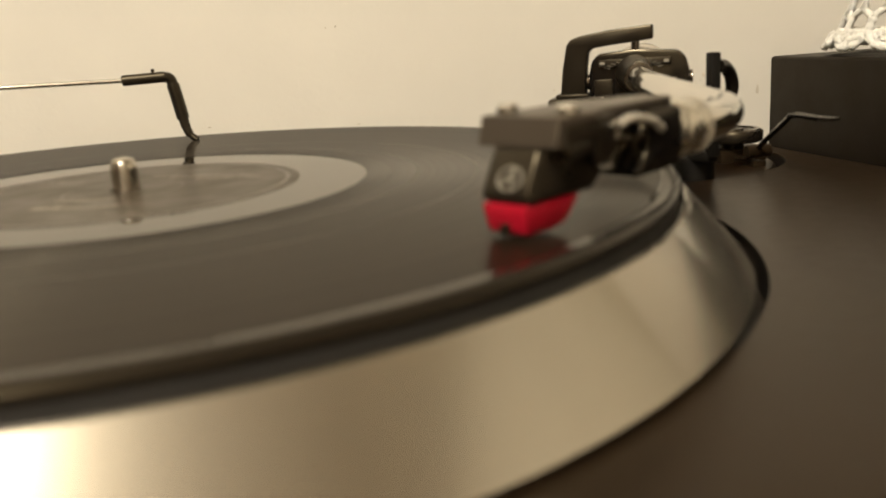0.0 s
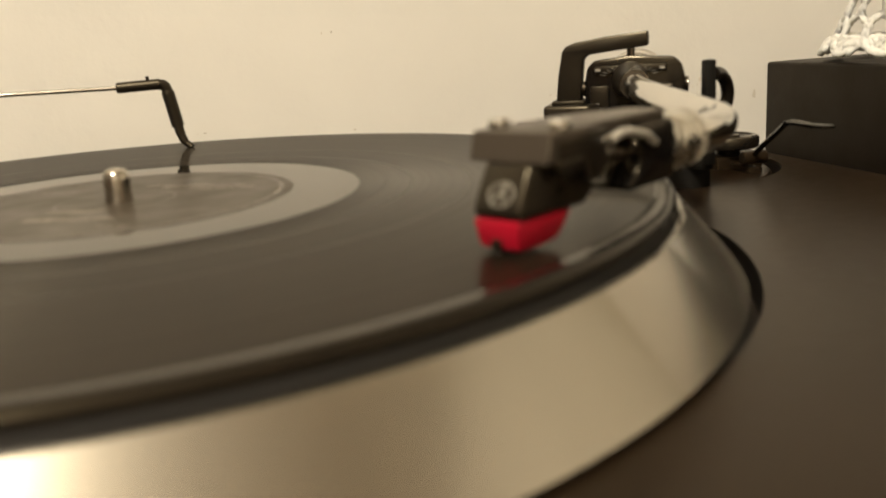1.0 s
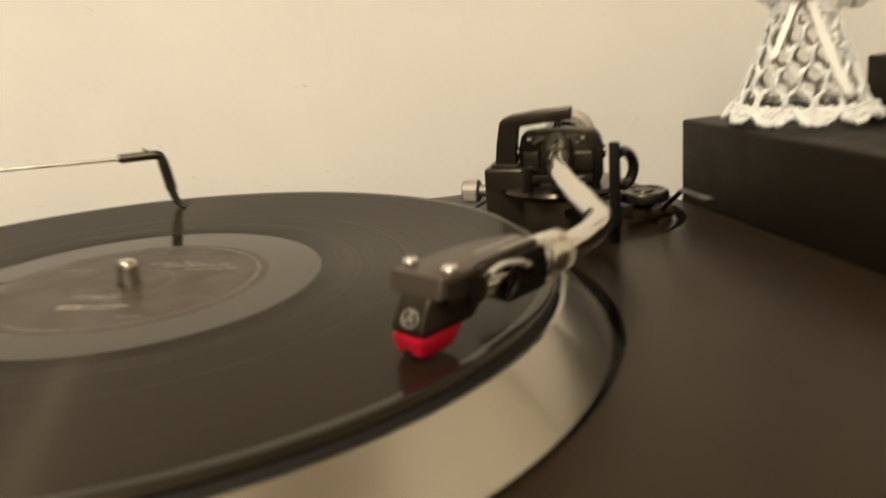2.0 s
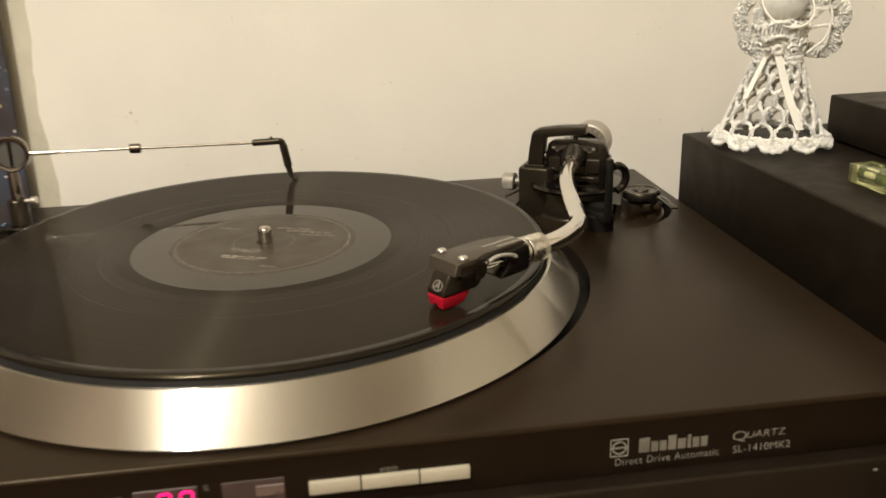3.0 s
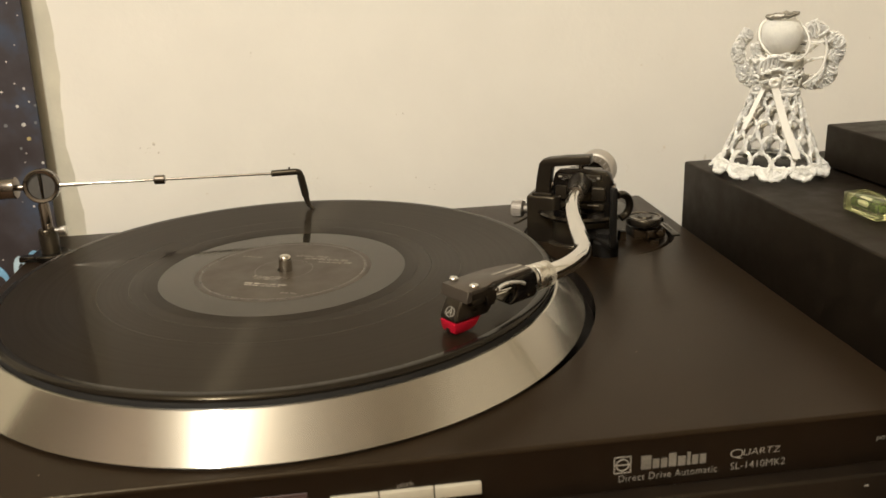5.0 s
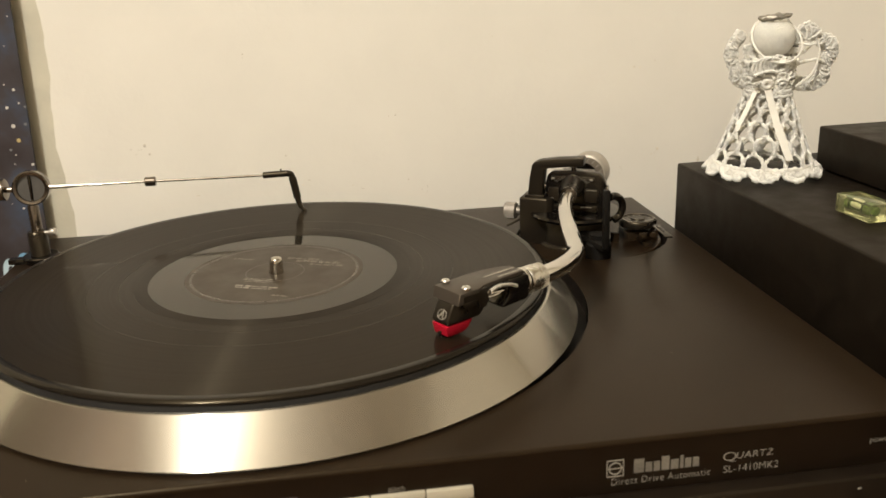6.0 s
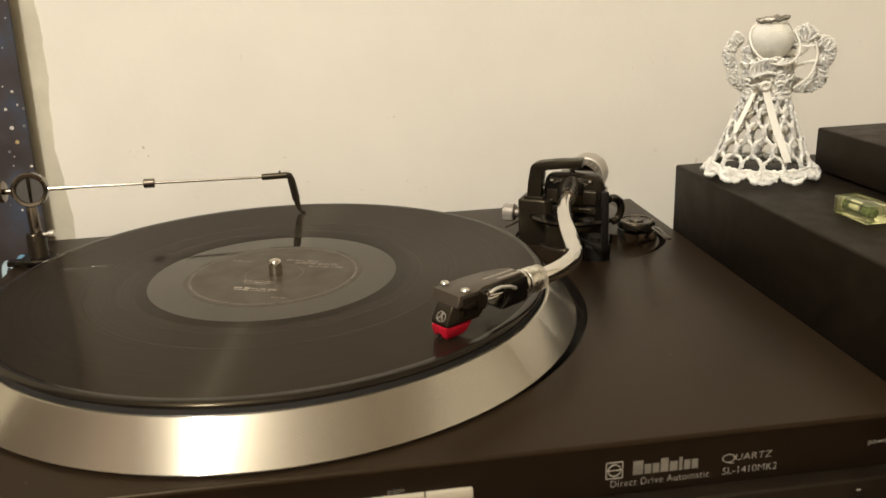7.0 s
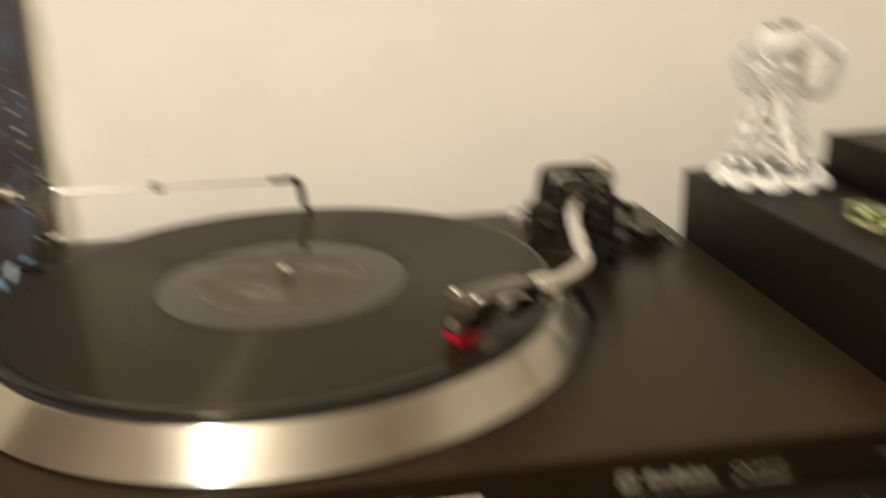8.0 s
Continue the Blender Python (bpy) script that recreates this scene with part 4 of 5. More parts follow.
part("emblem_ring", tube([face(0.0008 + 0.0028 * math.cos(a), 0.0342 + 0.0020 * math.sin(a)) for a in [2 * math.pi * i / 28 for i in range(28)]], 0.0002, 6, closed=True), WHITEINK, cart)
part("emblem_bar", tube([face(-0.0008, 0.0330), face(0.0012, 0.0359)], 0.00022, 6), WHITEINK, cart)
part("emblem_bar", tube([face(-0.0002, 0.0339), face(0.0020, 0.0340)], 0.0002, 6), WHITEINK, cart)
part("emblem_bar", tube([face(0.0012, 0.0359), face(0.0017, 0.0329)], 0.0002, 6), WHITEINK, cart)

# arm rest, lift, force dial
rest = part("arm_rest", join(box(0.1982, 0.0312, 0.0100, 0.2022, 0.0356, 0.0476, 0.0008), prism([(0.1978, 0.0335), (0.2026, 0.0335), (0.2060, 0.0660), (0.1900, 0.0680)], 0.0080, 0.0120, "z", 0.0008, 2)), MATTBLACK, turntable, "black arm rest post")
part("rest_clip", tube(spline([(0.2030, 0.035, 0.0425), (0.2075, 0.0385, 0.0420), (0.2122, 0.0420, 0.0385), (0.2142, 0.0440, 0.0330), (0.2128, 0.0450, 0.0275), (0.2085, 0.0440, 0.0250)], 8), [0.0024] * 41, 12), BLACK, rest, "curved black clip")
part("rest_socket", lathe([(0, -0.0105), (0.0082, -0.0105), (0.0082, 0.0085), (0.0074, 0.0095), (0.0060, 0.0098), (0.0060, 0.0150), (0, 0.0150)], (0.2008, 0.0490, 0), n=36), MATTBLACK, rest, "round black arm rest socket")
lift = part("lift_base", join(box(0.2310, 0.0790, -0.0105, 0.2530, 0.0985, 0.0042, 0.001), box(0.2200, 0.0765, -0.0105, 0.2245, 0.0830, 0.0052, 0.0008), box(0.2370, 0.0640, -0.0105, 0.2430, 0.0800, 0.0010, 0.0008), rod((0.2345, 0.0660, 0.0050), (0.2455, 0.0660, 0.0050), 0.0028, 16, 0.0005)), DECK, turntable, "black cueing block")
part("cue_lever", tube(spline([(0.2395, 0.0660, 0.0055), (0.2372, 0.0560, 0.0108), (0.2340, 0.0400, 0.0192), (0.2323, 0.0335, 0.0222), (0.2316, 0.0270, 0.0230), (0.2308, 0.0170, 0.0229)], 5), 0.0011, 10), GLOSS, lift, "thin bent black cueing lever")
part("cue_pad", moved(box(-0.0024, -0.0135, -0.0006, 0.0024, 0.0125, 0.0006, 0.0005), pose(0.2311, 0.0198, 0.0231, -1, 0, -4)), GLOSS, lift)
DIAL = (0.2403, 0.0860, 0)
dial = part("force_dial", lathe([(0, 0.0040), (0.0050, 0.0040), (0.0050, 0.0068), (0.0118, 0.0070), (0.0125, 0.0076), (0.0127, 0.0084), (0.0127, 0.0112), (0.0122, 0.0120), (0.0112, 0.0122), (0.0096, 0.0117), (0, 0.0117)], DIAL, n=64), BLACK, turntable, "black anti skating dial")
part("dial_ring", lathe([(0.0098, 0.0118), (0.0100, 0.0124), (0.0112, 0.0125), (0.0117, 0.0121)], DIAL, n=64), DARKCHROME, dial, "thin grey ring")
part("dial_mark", lathe([(0, 0.0117), (0.0050, 0.0117), (0.0046, 0.0125), (0, 0.0126)], DIAL, n=32), BLACK, dial)
for k in range(11):
    a = radians(-60 + 30 * k)
    part("scale_mark", tube([(DIAL[0] + 0.0068 * math.cos(a), DIAL[1] + 0.0068 * math.sin(a), 0.0118), (DIAL[0] + 0.0090 * math.cos(a), DIAL[1] + 0.0090 * math.sin(a), 0.0118)], 0.00022, 5), WHITEINK, dial)

# ---------------------------------------------------------------- record sweeping arm
sweep = thing("record_sweeper_arm", (-0.163, 0.127, 0.0), "chrome record sweeping arm with a black brush", "cleaning arm")
part("foot_plate", join(lathe([(0, 0), (0.0098, 0), (0.0100, 0.0026), (0.0116, 0.0030), (0.0118, 0.0046), (0.0110, 0.0054), (0, 0.0056)], (-0.163, 0.127, 0), n=40), box(-0.1640, 0.1235, 0.0004, -0.1455, 0.1305, 0.0040, 0.0008), box(-0.183, 0.121, 0.0006, -0.164, 0.128, 0.0046, 0.001)), GLOSS, sweep, "glossy black foot")
part("post", lathe([(0, 0.002), (0.0062, 0.002), (0.0062, 0.0205), (0.0056, 0.0215), (0.0052, 0.0220), (0, 0.0220)], (-0.163, 0.127, 0), n=36), BLACK, sweep, "black post")
part("upper_post", lathe([(0, 0.0215), (0.0036, 0.0215), (0.0036, 0.0385), (0.0028, 0.0400), (0.0028, 0.0425), (0, 0.0425)], (-0.1625, 0.127, 0), n=32), DARKCHROME, sweep, "dark chrome upper post")
part("thumb_screw", lathe([(0, 0), (0.0014, 0), (0.0014, 0.004), (0.0026, 0.0042), (0.0028, 0.0050), (0.0028, 0.0075), (0.0022, 0.0080), (0, 0.0080)], (-0.158, 0.126, 0.0205), (1, -0.15, 0.05), 24), SATIN, sweep, "small silver thumb screw")
piv = Vector((-0.1612, 0.127, 0.0514))
part("pivot_ring", lathe([(0.0088, -0.0030), (0.0106, -0.0034), (0.0114, -0.0026), (0.0114, 0.0026), (0.0106, 0.0034), (0.0088, 0.0030), (0.0088, -0.0030)], piv, (0.05, -1, 0.08), 56), DARKCHROME, sweep, "dark chrome pivot ring")
part("pivot_disc", lathe([(0, -0.0012), (0.0089, -0.0012), (0.0089, 0.0012), (0.0085, 0.0016), (0, 0.0016)], piv, (0.05, -1, 0.08), 48), GREYDISC, sweep)
part("pivot_slot", box(piv.x - 0.0009, piv.y - 0.0026, piv.z - 0.0084, piv.x + 0.0009, piv.y - 0.0010, piv.z + 0.0084, 0.0003), GLOSS, sweep)
part("rod", rod((-0.1505, 0.127, 0.0512), (-0.0100, 0.1270, 0.0496), 0.00085, 16), DULLCHROME, sweep, "thin chrome rod", 60)
part("rod_neck", lathe([(0, 0), (0.0016, 0), (0.0014, 0.012), (0.0009, 0.020), (0, 0.020)], (-0.1505, 0.127, 0.0512), (1, 0, -0.012), 20), CHROME, sweep, "", 60)
part("counterweight", lathe([(0, -0.0055), (0.0020, -0.0055), (0.0020, 0.002), (0.0066, 0.0024), (0.0072, 0.0030), (0.0072, 0.0170), (0.0066, 0.0178), (0, 0.0180)], (-0.1748, 0.127, 0.0510), (-1, 0, 0.01), 40), DARKCHROME, sweep, "polished cylindrical counterweight", 40)
part("sliding_nut", lathe([(0, 0), (0.0027, 0), (0.0031, 0.0004), (0.0031, 0.0066), (0.0027, 0.0070), (0, 0.0070)], (-0.0888, 0.127, 0.0505), (1, 0, -0.01), 28), DARKCHROME, sweep, "dark sliding weight")
part("elbow", join(rod((-0.0112, 0.1272, 0.0496), (0.0062, 0.1262, 0.0501), 0.0022, 20, 0.0004), tube(spline([(0.0045, 0.1266, 0.0500), (0.0074, 0.1268, 0.0493), (0.0084, 0.1270, 0.0465), (0.0096, 0.1271, 0.0395), (0.0107, 0.1271, 0.0325)], 6), [0.0022] * 12 + [0.0026] * 13, 14)), BLACK, sweep, "black plastic elbow")
part("elbow_pin", rod((0.0012, 0.1262, 0.0505), (0.0012, 0.1262, 0.0535), 0.0007, 10), BLACK, sweep)
part("brush", tube(spline([(0.0106, 0.1271, 0.0340), (0.0112, 0.1268, 0.0300), (0.0126, 0.1260, 0.0262), (0.0154, 0.1248, 0.0235)], 6), [0.0020] * 8 + [0.0018] * 5 + [0.0014] * 6, 12), BLACK, sweep, "small black bristle brush")

# ---------------------------------------------------------------- boxes, level
B0, BT = Vector((0.2823, 0.1230, 0)), 0.040
TURN = pose(B0.x, B0.y, 0, 0, 0, 2.2)


def turned(bm):
    return moved(bm, TURN)


boxa = thing("black_box", (0.40, 0.0, TABLE_Z), "large matt black equipment case beside the record player", "audio case")
part("case", turned(box(0.0, -0.36, TABLE_Z + 0.006, 0.34, 0.0, BT, 0.0016, 3)), BOXBLACK, boxa)
for fx in (0.03, 0.31):
    for fy in (-0.33, -0.03):
        part("foot", turned(lathe([(0, 0), (0.013, 0), (0.013, 0.0062), (0, 0.0062)], (fx, fy, TABLE_Z), n=24)), RUBBER, boxa)
boxb = thing("upper_black_box", (0.42, 0.0, BT), "smaller matt black case standing on the larger case", "audio case")
part("case", turned(box(0.0795, -0.27, BT + 0.0012, 0.30, -0.046, 0.0695, 0.0014, 3)), BOXBLACK, boxb)
for fx in (0.09, 0.29):
    for fy in (-0.26, -0.056):
        part("foot", turned(box(fx - 0.006, fy - 0.006, BT, fx + 0.006, fy + 0.006, BT + 0.0016)), RUBBER, boxb)
part("cap", turned(lathe([(0, 0.0694), (0.012, 0.0694), (0.012, 0.0725), (0.009, 0.0738), (0, 0.0740)], (0.143, -0.060, 0), n=32)), BOXBLACK, boxb)

level = thing("spirit_level", (0.327, -0.032, BT), "small yellow green acrylic spirit level on the black case", "spirit level")
LV = pose(0.3205, -0.0470, BT, 0, 0, 4)
part("block", moved(box(0, 0, 0.0002, 0.0150, 0.0290, 0.0105, 0.0006, 2), LV), ACRYLIC, level, "clear yellow green acrylic block")
part("vial", moved(rod((0.0062, 0.0040, 0.0055), (0.0062, 0.0250, 0.0055), 0.0024, 24, 0.0008), LV), VIALGREEN, level, "green liquid vial")
part("bubble", moved(lathe([(0, 0), (0.0014, 0.001), (0.0016, 0.004), (0.0013, 0.008), (0, 0.009)], (0.0040, 0.010, 0.0066), (0, 1, 0), 16), LV), SATINWHITE, level, "pale air bubble")
for ry in (0.009, 0.020):
    part("ring", moved(lathe([(0.0024, 0), (0.0027, 0), (0.0027, 0.0006), (0.0024, 0.0006), (0.0024, 0)], (0.0062, ry, 0.0055), (0, 1, 0), 24), LV), GLOSS, level)

# ---------------------------------------------------------------- crocheted doll
random.seed(11)
AC = Vector((0.3208, 0.0735, BT - 0.0006))


def angel():
    out = []

    def th(pts, r, closed=False, n=6, wob=0.28, slot=0, steps=5):
        line = spline(list(pts) + ([pts[0]] if closed else []), steps)
        if closed:
            line = line[:-1]
        b = tube([AC + Vector(p) for p in line], r, n, closed, wob)
        for fc in b.faces:
            fc.material_index = slot
        out.append(b)

    def cone(a, z):
        r = 0.0138 + (0.0328 - 0.0138) * max(0.0, min(1.0, (0.0560 - z) / 0.0500)) ** 1.05
        return Vector((r * math.cos(a), r * math.sin(a), z))
    cols = 14
    levels = [0.0570, 0.0492, 0.0402, 0.0302, 0.0196, 0.0095]
    for k in range(len(levels) - 1):
        z0, z1 = levels[k], levels[k + 1]
        for i in range(cols):
            a0 = 2 * math.pi * (i + 0.5 * (k % 2)) / cols + random.uniform(-0.02, 0.02)
            w = 2 * math.pi / cols
            kn = cone(a0, z0)
            tg = Vector((-math.sin(a0), math.cos(a0), 0))
            th([kn + tg * 0.0016 * math.cos(v) + Vector((0, 0, 0.0013 * math.sin(v))) for v in [2 * math.pi * q / 6 for q in range(6)]], 0.00085, True, wob=0.5, steps=2, n=5)
            # threads part at the knot above, run down, and meet their neighbours below
            for sgn in (-1, 1):
                j, dz = random.uniform(-0.03, 0.03), random.uniform(-0.0008, 0.0008)
                th([cone(a0, z0), cone(a0 + sgn * w * 0.36 + j, z0 + (z1 - z0) * 0.24 + dz), cone(a0 + sgn * w * 0.47 + j * 0.5, z0 + (z1 - z0) * 0.55), cone(a0 + sgn * w * 0.48, z1)], 0.00128, wob=0.4, steps=4)
    for z in (0.0575, 0.0545):
        th([cone(2 * math.pi * i / 16, z) for i in range(16)], 0.0014, True)
    for z in (0.0100, 0.0076):
        th([cone(2 * math.pi * i / 30, z + 0.0007 * (i % 2)) for i in range(30)], 0.0014, True, wob=0.4)
    # scalloped hem
    for i in range(11):
        a0 = 2 * math.pi * (i + 0.5) / 11
        c = cone(a0, 0.0075)
        t = Vector((-math.sin(a0), math.cos(a0), 0))
        o = Vector((math.cos(a0), math.sin(a0), 0))
        for rr in (0.0096, 0.0074, 0.0050, 0.0026):
            pts = []
            for s in range(9):
                u = math.pi * s / 8
                p = c + t * rr * 0.95 * math.cos(u) + (o * 0.50 + Vector((0, 0, -0.60))) * rr * math.sin(u) * 0.95 + Vector((0, 0, 0.0022))
                p += o * random.uniform(-0.0006, 0.0006)
                p.z = max(p.z, 0.0016 + 0.0010 * random.random())
                pts.append(p)
            th(pts, 0.0015, wob=0.5, steps=3)
    # bodice: short looped stitches in rows
    prof = [(0.0138, 0.0585), (0.0142, 0.0612), (0.0146, 0.0642), (0.0148, 0.0672), (0.0146, 0.0702), (0.0138, 0.0730), (0.0122, 0.0756), (0.0104, 0.0778)]
    out.append(lathe([(0, 0.057)] + [(r * 0.86, z) for r, z in prof] + [(0, 0.079)], AC, (0, 0, 1), 28))
    for r, z in prof:
        m = 13
        for i in range(m):
            a0 = 2 * math.pi * (i + random.uniform(-0.2, 0.2)) / m
            o, t = Vector((math.cos(a0), 0.88 * math.sin(a0), 0)), Vector((-math.sin(a0), math.cos(a0), 0))
            c = o * r * random.uniform(0.95, 1.05) + Vector((0, 0, z + random.uniform(-0.0008, 0.0008)))
            th([c + t * 0.0030 * math.cos(u) + (o * 0.3 + Vector((0, 0, 0.8))) * 0.0019 * math.sin(u) for u in [2 * math.pi * s / 6 for s in range(6)]], 0.00095, True, wob=0.4, steps=2, n=5)
    # ruffle of open loops at the neck
    for i in range(11):
        a0 = 2 * math.pi * (i + 0.3) / 11
        o, t = Vector((math.cos(a0), 0.85 * math.sin(a0), 0)), Vector((-math.sin(a0), math.cos(a0), 0))
        c = o * 0.0152 + Vector((0, 0, 0.0728))
        th([c + t * 0.0042 * math.cos(u) + (o * 0.35 + Vector((0, 0, 0.85))) * 0.0046 * math.sin(u) for u in [2 * math.pi * s / 8 for s in range(8)]], 0.0013, True, steps=3, wob=0.45)
    # head: a ball of fine even stitches, with a loop of ribbon round it
    hc = Vector((0.0002, 0.0, 0.0905))
    R = 0.0140
    out.append(lathe([(0, -R)] + [(R * math.cos(radians(e)), R * 0.94 * math.sin(radians(e))) for e in range(-80, 70, 10)] + [(0, R * 0.90)], AC + hc, (0.03, -0.06, 1), 40))
    for e in range(-70, 66, 8):
        r, z = R * 0.988 * math.cos(radians(e)), R * 0.94 * math.sin(radians(e))
        m = 26
        th([hc + Vector((r * math.cos(2 * math.pi * i / m), r * math.sin(2 * math.pi * i / m), z + 0.0009 * (i % 2) + 0.0005 * math.cos(2 * math.pi * i / m))) for i in range(m)], 0.00022, True, wob=0.5, steps=2, n=5)
    th([hc + Vector((0.0164 * math.cos(u), -0.0060 + 0.0100 * math.sin(u), 0.0158 * math.sin(u) * 0.85 - 0.0010)) for u in [2 * math.pi * s / 20 for s in range(20)]], 0.0008, True, wob=0.1, slot=1)
    # circlet of silver thread on top
    for q in range(3):
        th([hc + Vector(((0.0084 + 0.0006 * q) * math.cos(u), (0.0084 + 0.0006 * q) * math.sin(u) - 0.0015, 0.0122 + 0.0005 * q + 0.0012 * math.cos(u) + 0.0004 * math.sin(9 * u))) for u in [2 * math.pi * s / 24 for s in range(24)]], 0.0006, True, wob=0.7, slot=2, steps=3)
    # wings: bands of crossed stitches that run round open eyes
    def band(pts, y0, width, lobes=()):
        line = spline([(px, y0, pz) for px, pz in pts], 9)
        th([tuple(p) for p in line[::3]], width * 0.20, wob=0.3, steps=3, n=7)
        n_ = len(line)
        for q in range(n_):
            p, a, b = line[q], line[max(0, q - 1)], line[min(n_ - 1, q + 1)]
            t = (b - a).normalized()
            o = Vector((-t.z, 0, t.x))
            w = width * random.uniform(0.42, 0.56)
            lean = random.uniform(-0.5, 0.5)
            dep = random.choice((-1, 1)) * random.uniform(0.0004, 0.0016)
            c = p + Vector((0, dep, 0)) + o * random.uniform(-0.0006, 0.0006)
            th([c + (o + t * lean) * w * math.cos(v) + (t * 0.0013 + Vector((0, dep * 0.4, 0))) * math.sin(v) for v in [2 * math.pi * k / 8 for k in range(8)]], 0.00078, True, wob=0.45, steps=2, n=5)
            if q % 4 == 0:
                for sg in (-1, 1):
                    e = p + o * sg * width * 0.52
                    th([e + (t * math.cos(v) + o * sg * 0.8 * math.sin(v)) * 0.0015 for v in [2 * math.pi * k / 6 for k in range(6)]], 0.0007, True, wob=0.4, steps=2, n=5)
        for lx, lz, r in lobes:
            for k in range(9):
                v = 2 * math.pi * k / 9
                c = Vector((lx, y0 + random.uniform(-0.0012, 0.0012), lz))
                d = Vector((math.cos(v), random.uniform(-0.3, 0.3), math.sin(v)))
                d2 = Vector((-math.sin(v), 0, math.cos(v)))
                th([c + d * r * 0.55 + d * r * 0.5 * math.cos(u) + d2 * 0.0014 * math.sin(u) for u in [2 * math.pi * m / 7 for m in range(7)]], 0.0009, True, wob=0.4, steps=2, n=5)

    band([(0.0142, 0.0616), (0.0132, 0.0706), (0.0126, 0.0796), (0.0138, 0.0862), (0.0182, 0.0912), (0.0242, 0.0938), (0.0296, 0.0912)], 0.001, 0.0072, [(0.0242, 0.0936, 0.0056)])
    band([(0.0352, 0.0866), (0.0408, 0.0862), (0.0436, 0.0822), (0.0432, 0.0770), (0.0396, 0.0728)], 0.003, 0.0066, [(0.0414, 0.0830, 0.0052)])
    band([(0.0392, 0.0720), (0.0388, 0.0672), (0.0384, 0.0630), (0.0340, 0.0596), (0.0270, 0.0596), (0.0192, 0.0606)], 0.003, 0.0066, [(0.0386, 0.0636, 0.0054)])
    band([(0.0296, 0.0912), (0.0330, 0.0880), (0.0352, 0.0866)], 0.002, 0.0034)
    th([(0.0172, -0.002, 0.0866), (0.0250, -0.003, 0.0850), (0.0310, -0.003, 0.0866)], 0.0009, wob=0.3)
    th([(0.0150, -0.001, 0.0720), (0.0230, 0.0, 0.0742), (0.0330, 0.001, 0.0750), (0.0395, 0.002, 0.0728)], 0.0012, wob=0.4)
    th([(0.0140, -0.001, 0.0790), (0.0220, 0.0, 0.0800), (0.0300, 0.001, 0.0870)], 0.0010, wob=0.4)
    th([(0.0292, -0.003, 0.0880), (0.0312, -0.004, 0.0800), (0.0272, -0.005, 0.0676), (0.0152, -0.006, 0.0590)], 0.0008, wob=0.1, slot=1)
    for q in range(14):
        z = 0.064 + 0.0017 * q
        th([(0.0100 + random.uniform(-0.001, 0.001), -0.0046, z), (0.0132, -0.0056, z + 0.0008), (0.0162, -0.0040, z)], 0.0005, wob=0.5, slot=2 if q % 3 == 0 else 0, steps=3)
    band([(-0.0172, 0.0926), (-0.0204, 0.0882), (-0.0232, 0.0832), (-0.0230, 0.0776), (-0.0198, 0.0724)], 0.008, 0.0054, [(-0.0180, 0.0908, 0.0036), (-0.0226, 0.0822, 0.0044)])
    band([(-0.0200, 0.0716), (-0.0196, 0.0660), (-0.0148, 0.0624), (-0.0098, 0.0596)], 0.007, 0.0052, [(-0.0192, 0.0672, 0.0040)])
    band([(-0.0150, 0.0850), (-0.0135, 0.0790), (-0.0130, 0.0720), (-0.0125, 0.0650)], 0.001, 0.0044)
    # fan of upright loops across the chest
    for k in range(9):
        u = k / 8
        p = Vector((-0.0168 + 0.0175 * u, -0.0115 - 0.0030 * math.sin(math.pi * u), 0.0725 + 0.0030 * math.sin(math.pi * u)))
        th([p + Vector((0.0011 * math.cos(v), -0.0006 * math.sin(v), 0.0036 * math.sin(v))) for v in [2 * math.pi * m / 8 for m in range(8)]], 0.00075, True, wob=0.35, steps=3, n=6)
    for dz in (0.0040, -0.0042):
        th([(-0.0165 + 0.0175 * k / 7, -0.0118 - 0.0032 * math.sin(math.pi * k / 7), 0.0725 + dz + 0.0030 * math.sin(math.pi * k / 7)) for k in range(8)], 0.0011, wob=0.5, steps=4)
    # satin ribbon: bow knot at the waist, two ends down the skirt
    def ribbon(pts, w):
        bm = bmesh.new()
        rows = []
        for p, tw in pts:
            p = AC + Vector(p)
            d = Vector((math.cos(tw), math.sin(tw), 0)) * w / 2
            rows.append([bm.verts.new(p - d), bm.verts.new(p + d), bm.verts.new(p + d + Vector((0, 0.0005, 0))), bm.verts.new(p - d + Vector((0, 0.0005, 0)))])
        for a, b in zip(rows, rows[1:]):
            for i in range(4):
                j = (i + 1) % 4
                bm.faces.new((a[i], a[j], b[j], b[i]))
        for fc in bm.faces:
            fc.material_index = 1
        out.append(bm)
    ribbon([((-0.0092, -0.0150, 0.0630), -0.2), ((-0.0080, -0.0176, 0.0560), 0.05), ((-0.0064, -0.0218, 0.0460), -0.15), ((-0.0044, -0.0268, 0.0350), -0.35), ((-0.0018, -0.0314, 0.0245), -0.1), ((0.0004, -0.0338, 0.0172), -0.1)], 0.0048)
    ribbon([((-0.0100, -0.0158, 0.0638), 0.0), ((-0.0140, -0.0165, 0.0654), 0.9), ((-0.0178, -0.0145, 0.0640), 1.2), ((-0.0150, -0.0140, 0.0615), 0.8), ((-0.0100, -0.0150, 0.0630), 0.1)], 0.0052)
    ribbon([((-0.0130, -0.0120, 0.0620), -0.7), ((-0.0178, -0.0140, 0.0540), -0.7), ((-0.0240, -0.0160, 0.0430), -0.7), ((-0.0282, -0.0170, 0.0350), -0.8)], 0.0026)
    th([(-0.0094 + 0.0028 * math.cos(u), -0.0158, 0.0632 + 0.0022 * math.sin(u)) for u in [2 * math.pi * s / 8 for s in range(8)]], 0.0014, True, wob=0.1, slot=1)
    return join(*out)


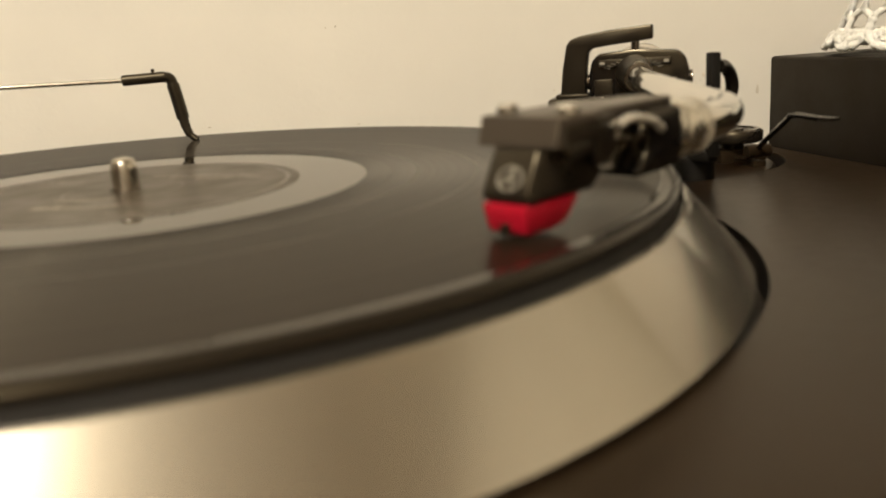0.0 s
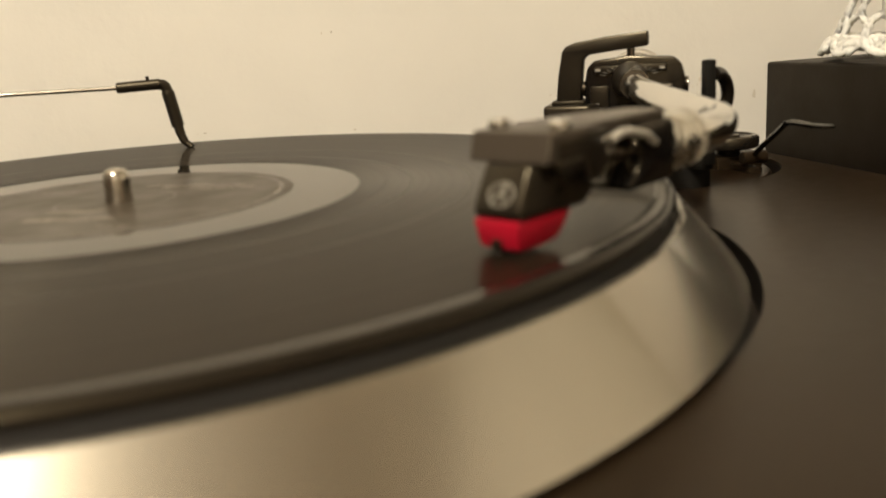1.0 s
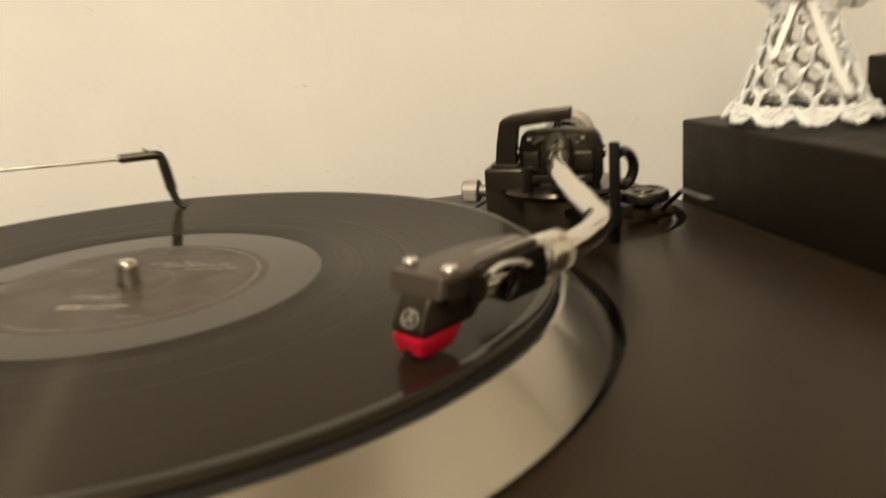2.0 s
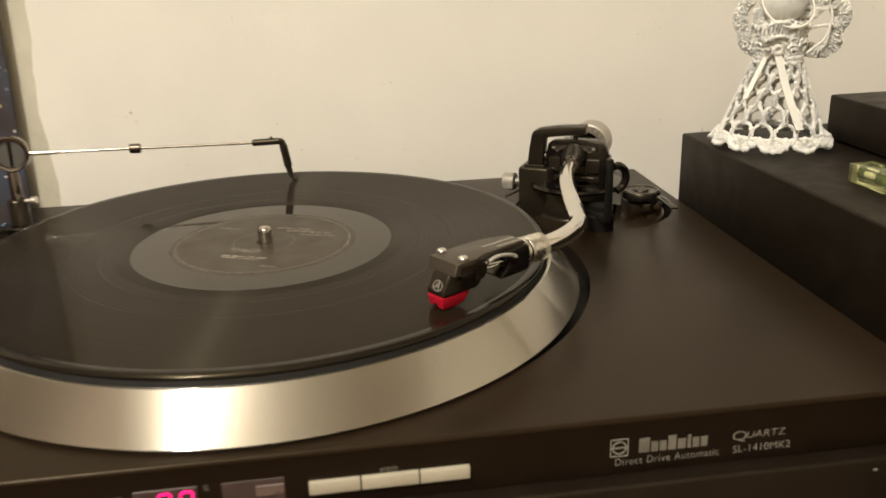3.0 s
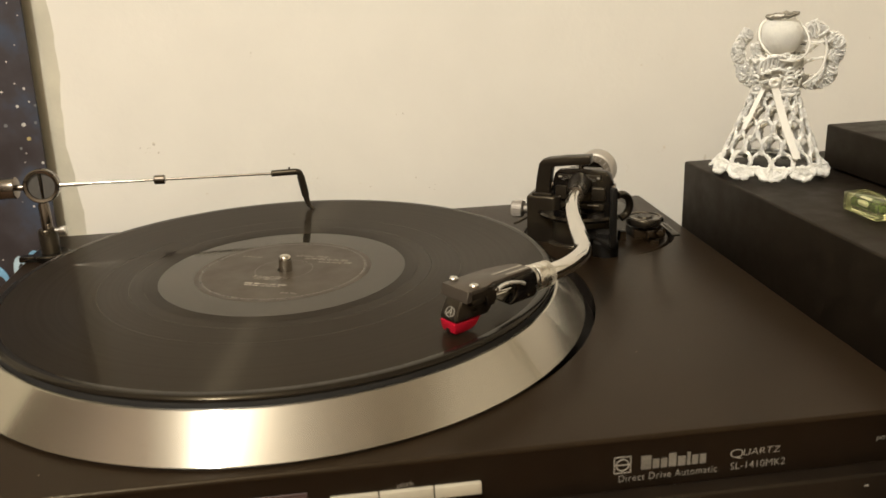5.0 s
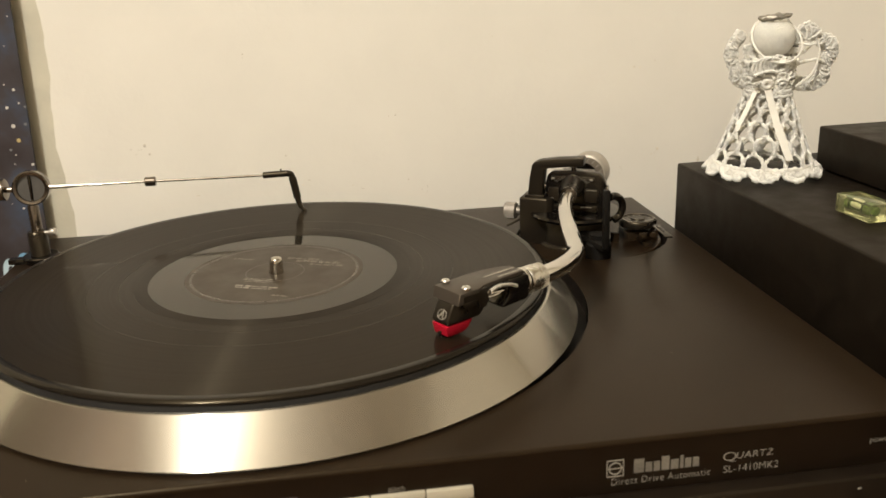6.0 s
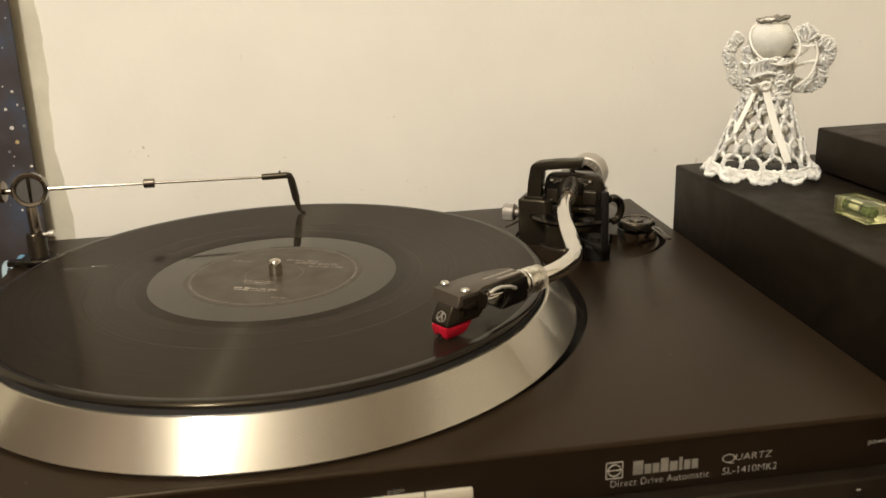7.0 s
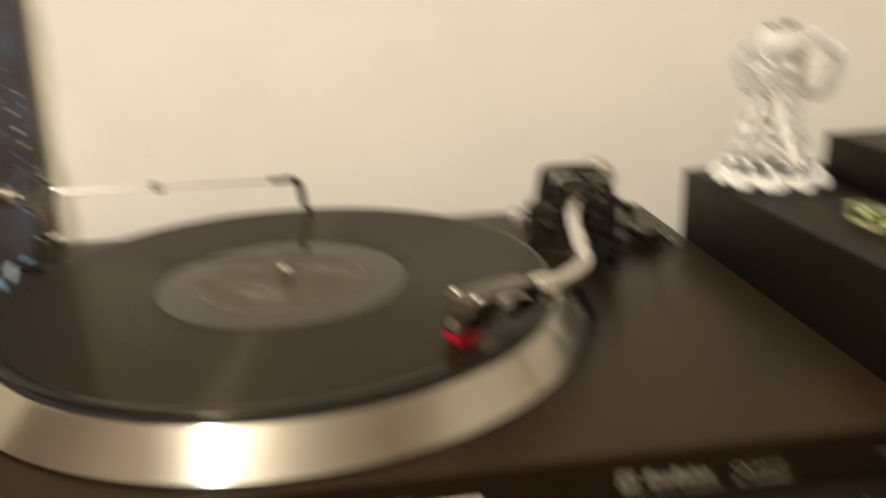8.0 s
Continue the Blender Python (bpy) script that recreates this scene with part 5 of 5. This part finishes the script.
doll = part("crocheted_angel", angel(), [COTTON, RIBBON, SILVERTHREAD], None, "", 80)
tagged(doll, "white crocheted openwork angel ornament standing on the case", "ornament")

# dust on deck and cases
random.seed(21)
dust = []
for k in range(20):
    x, y = random.uniform(XL + 0.01, XR - 0.006), random.uniform(YF + 0.004, YB - 0.01)
    if math.hypot(x, y) < 0.174 or math.hypot(x - WELL[0], y - WELL[1]) < 0.055:
        continue
    s = random.uniform(0.00010, 0.00024)
    dust.append(moved(box(-s, -s * 0.6, 0, s, s * 0.6, 0.00012), pose(x, y, 0.00002, 0, 0, random.uniform(0, 180))))
tagged(part("dust", join(*dust), mat("pale_dust", (0.30, 0.26, 0.20), 0.9)), "fine pale dust specks on the deck", "dust", kind="stuff")
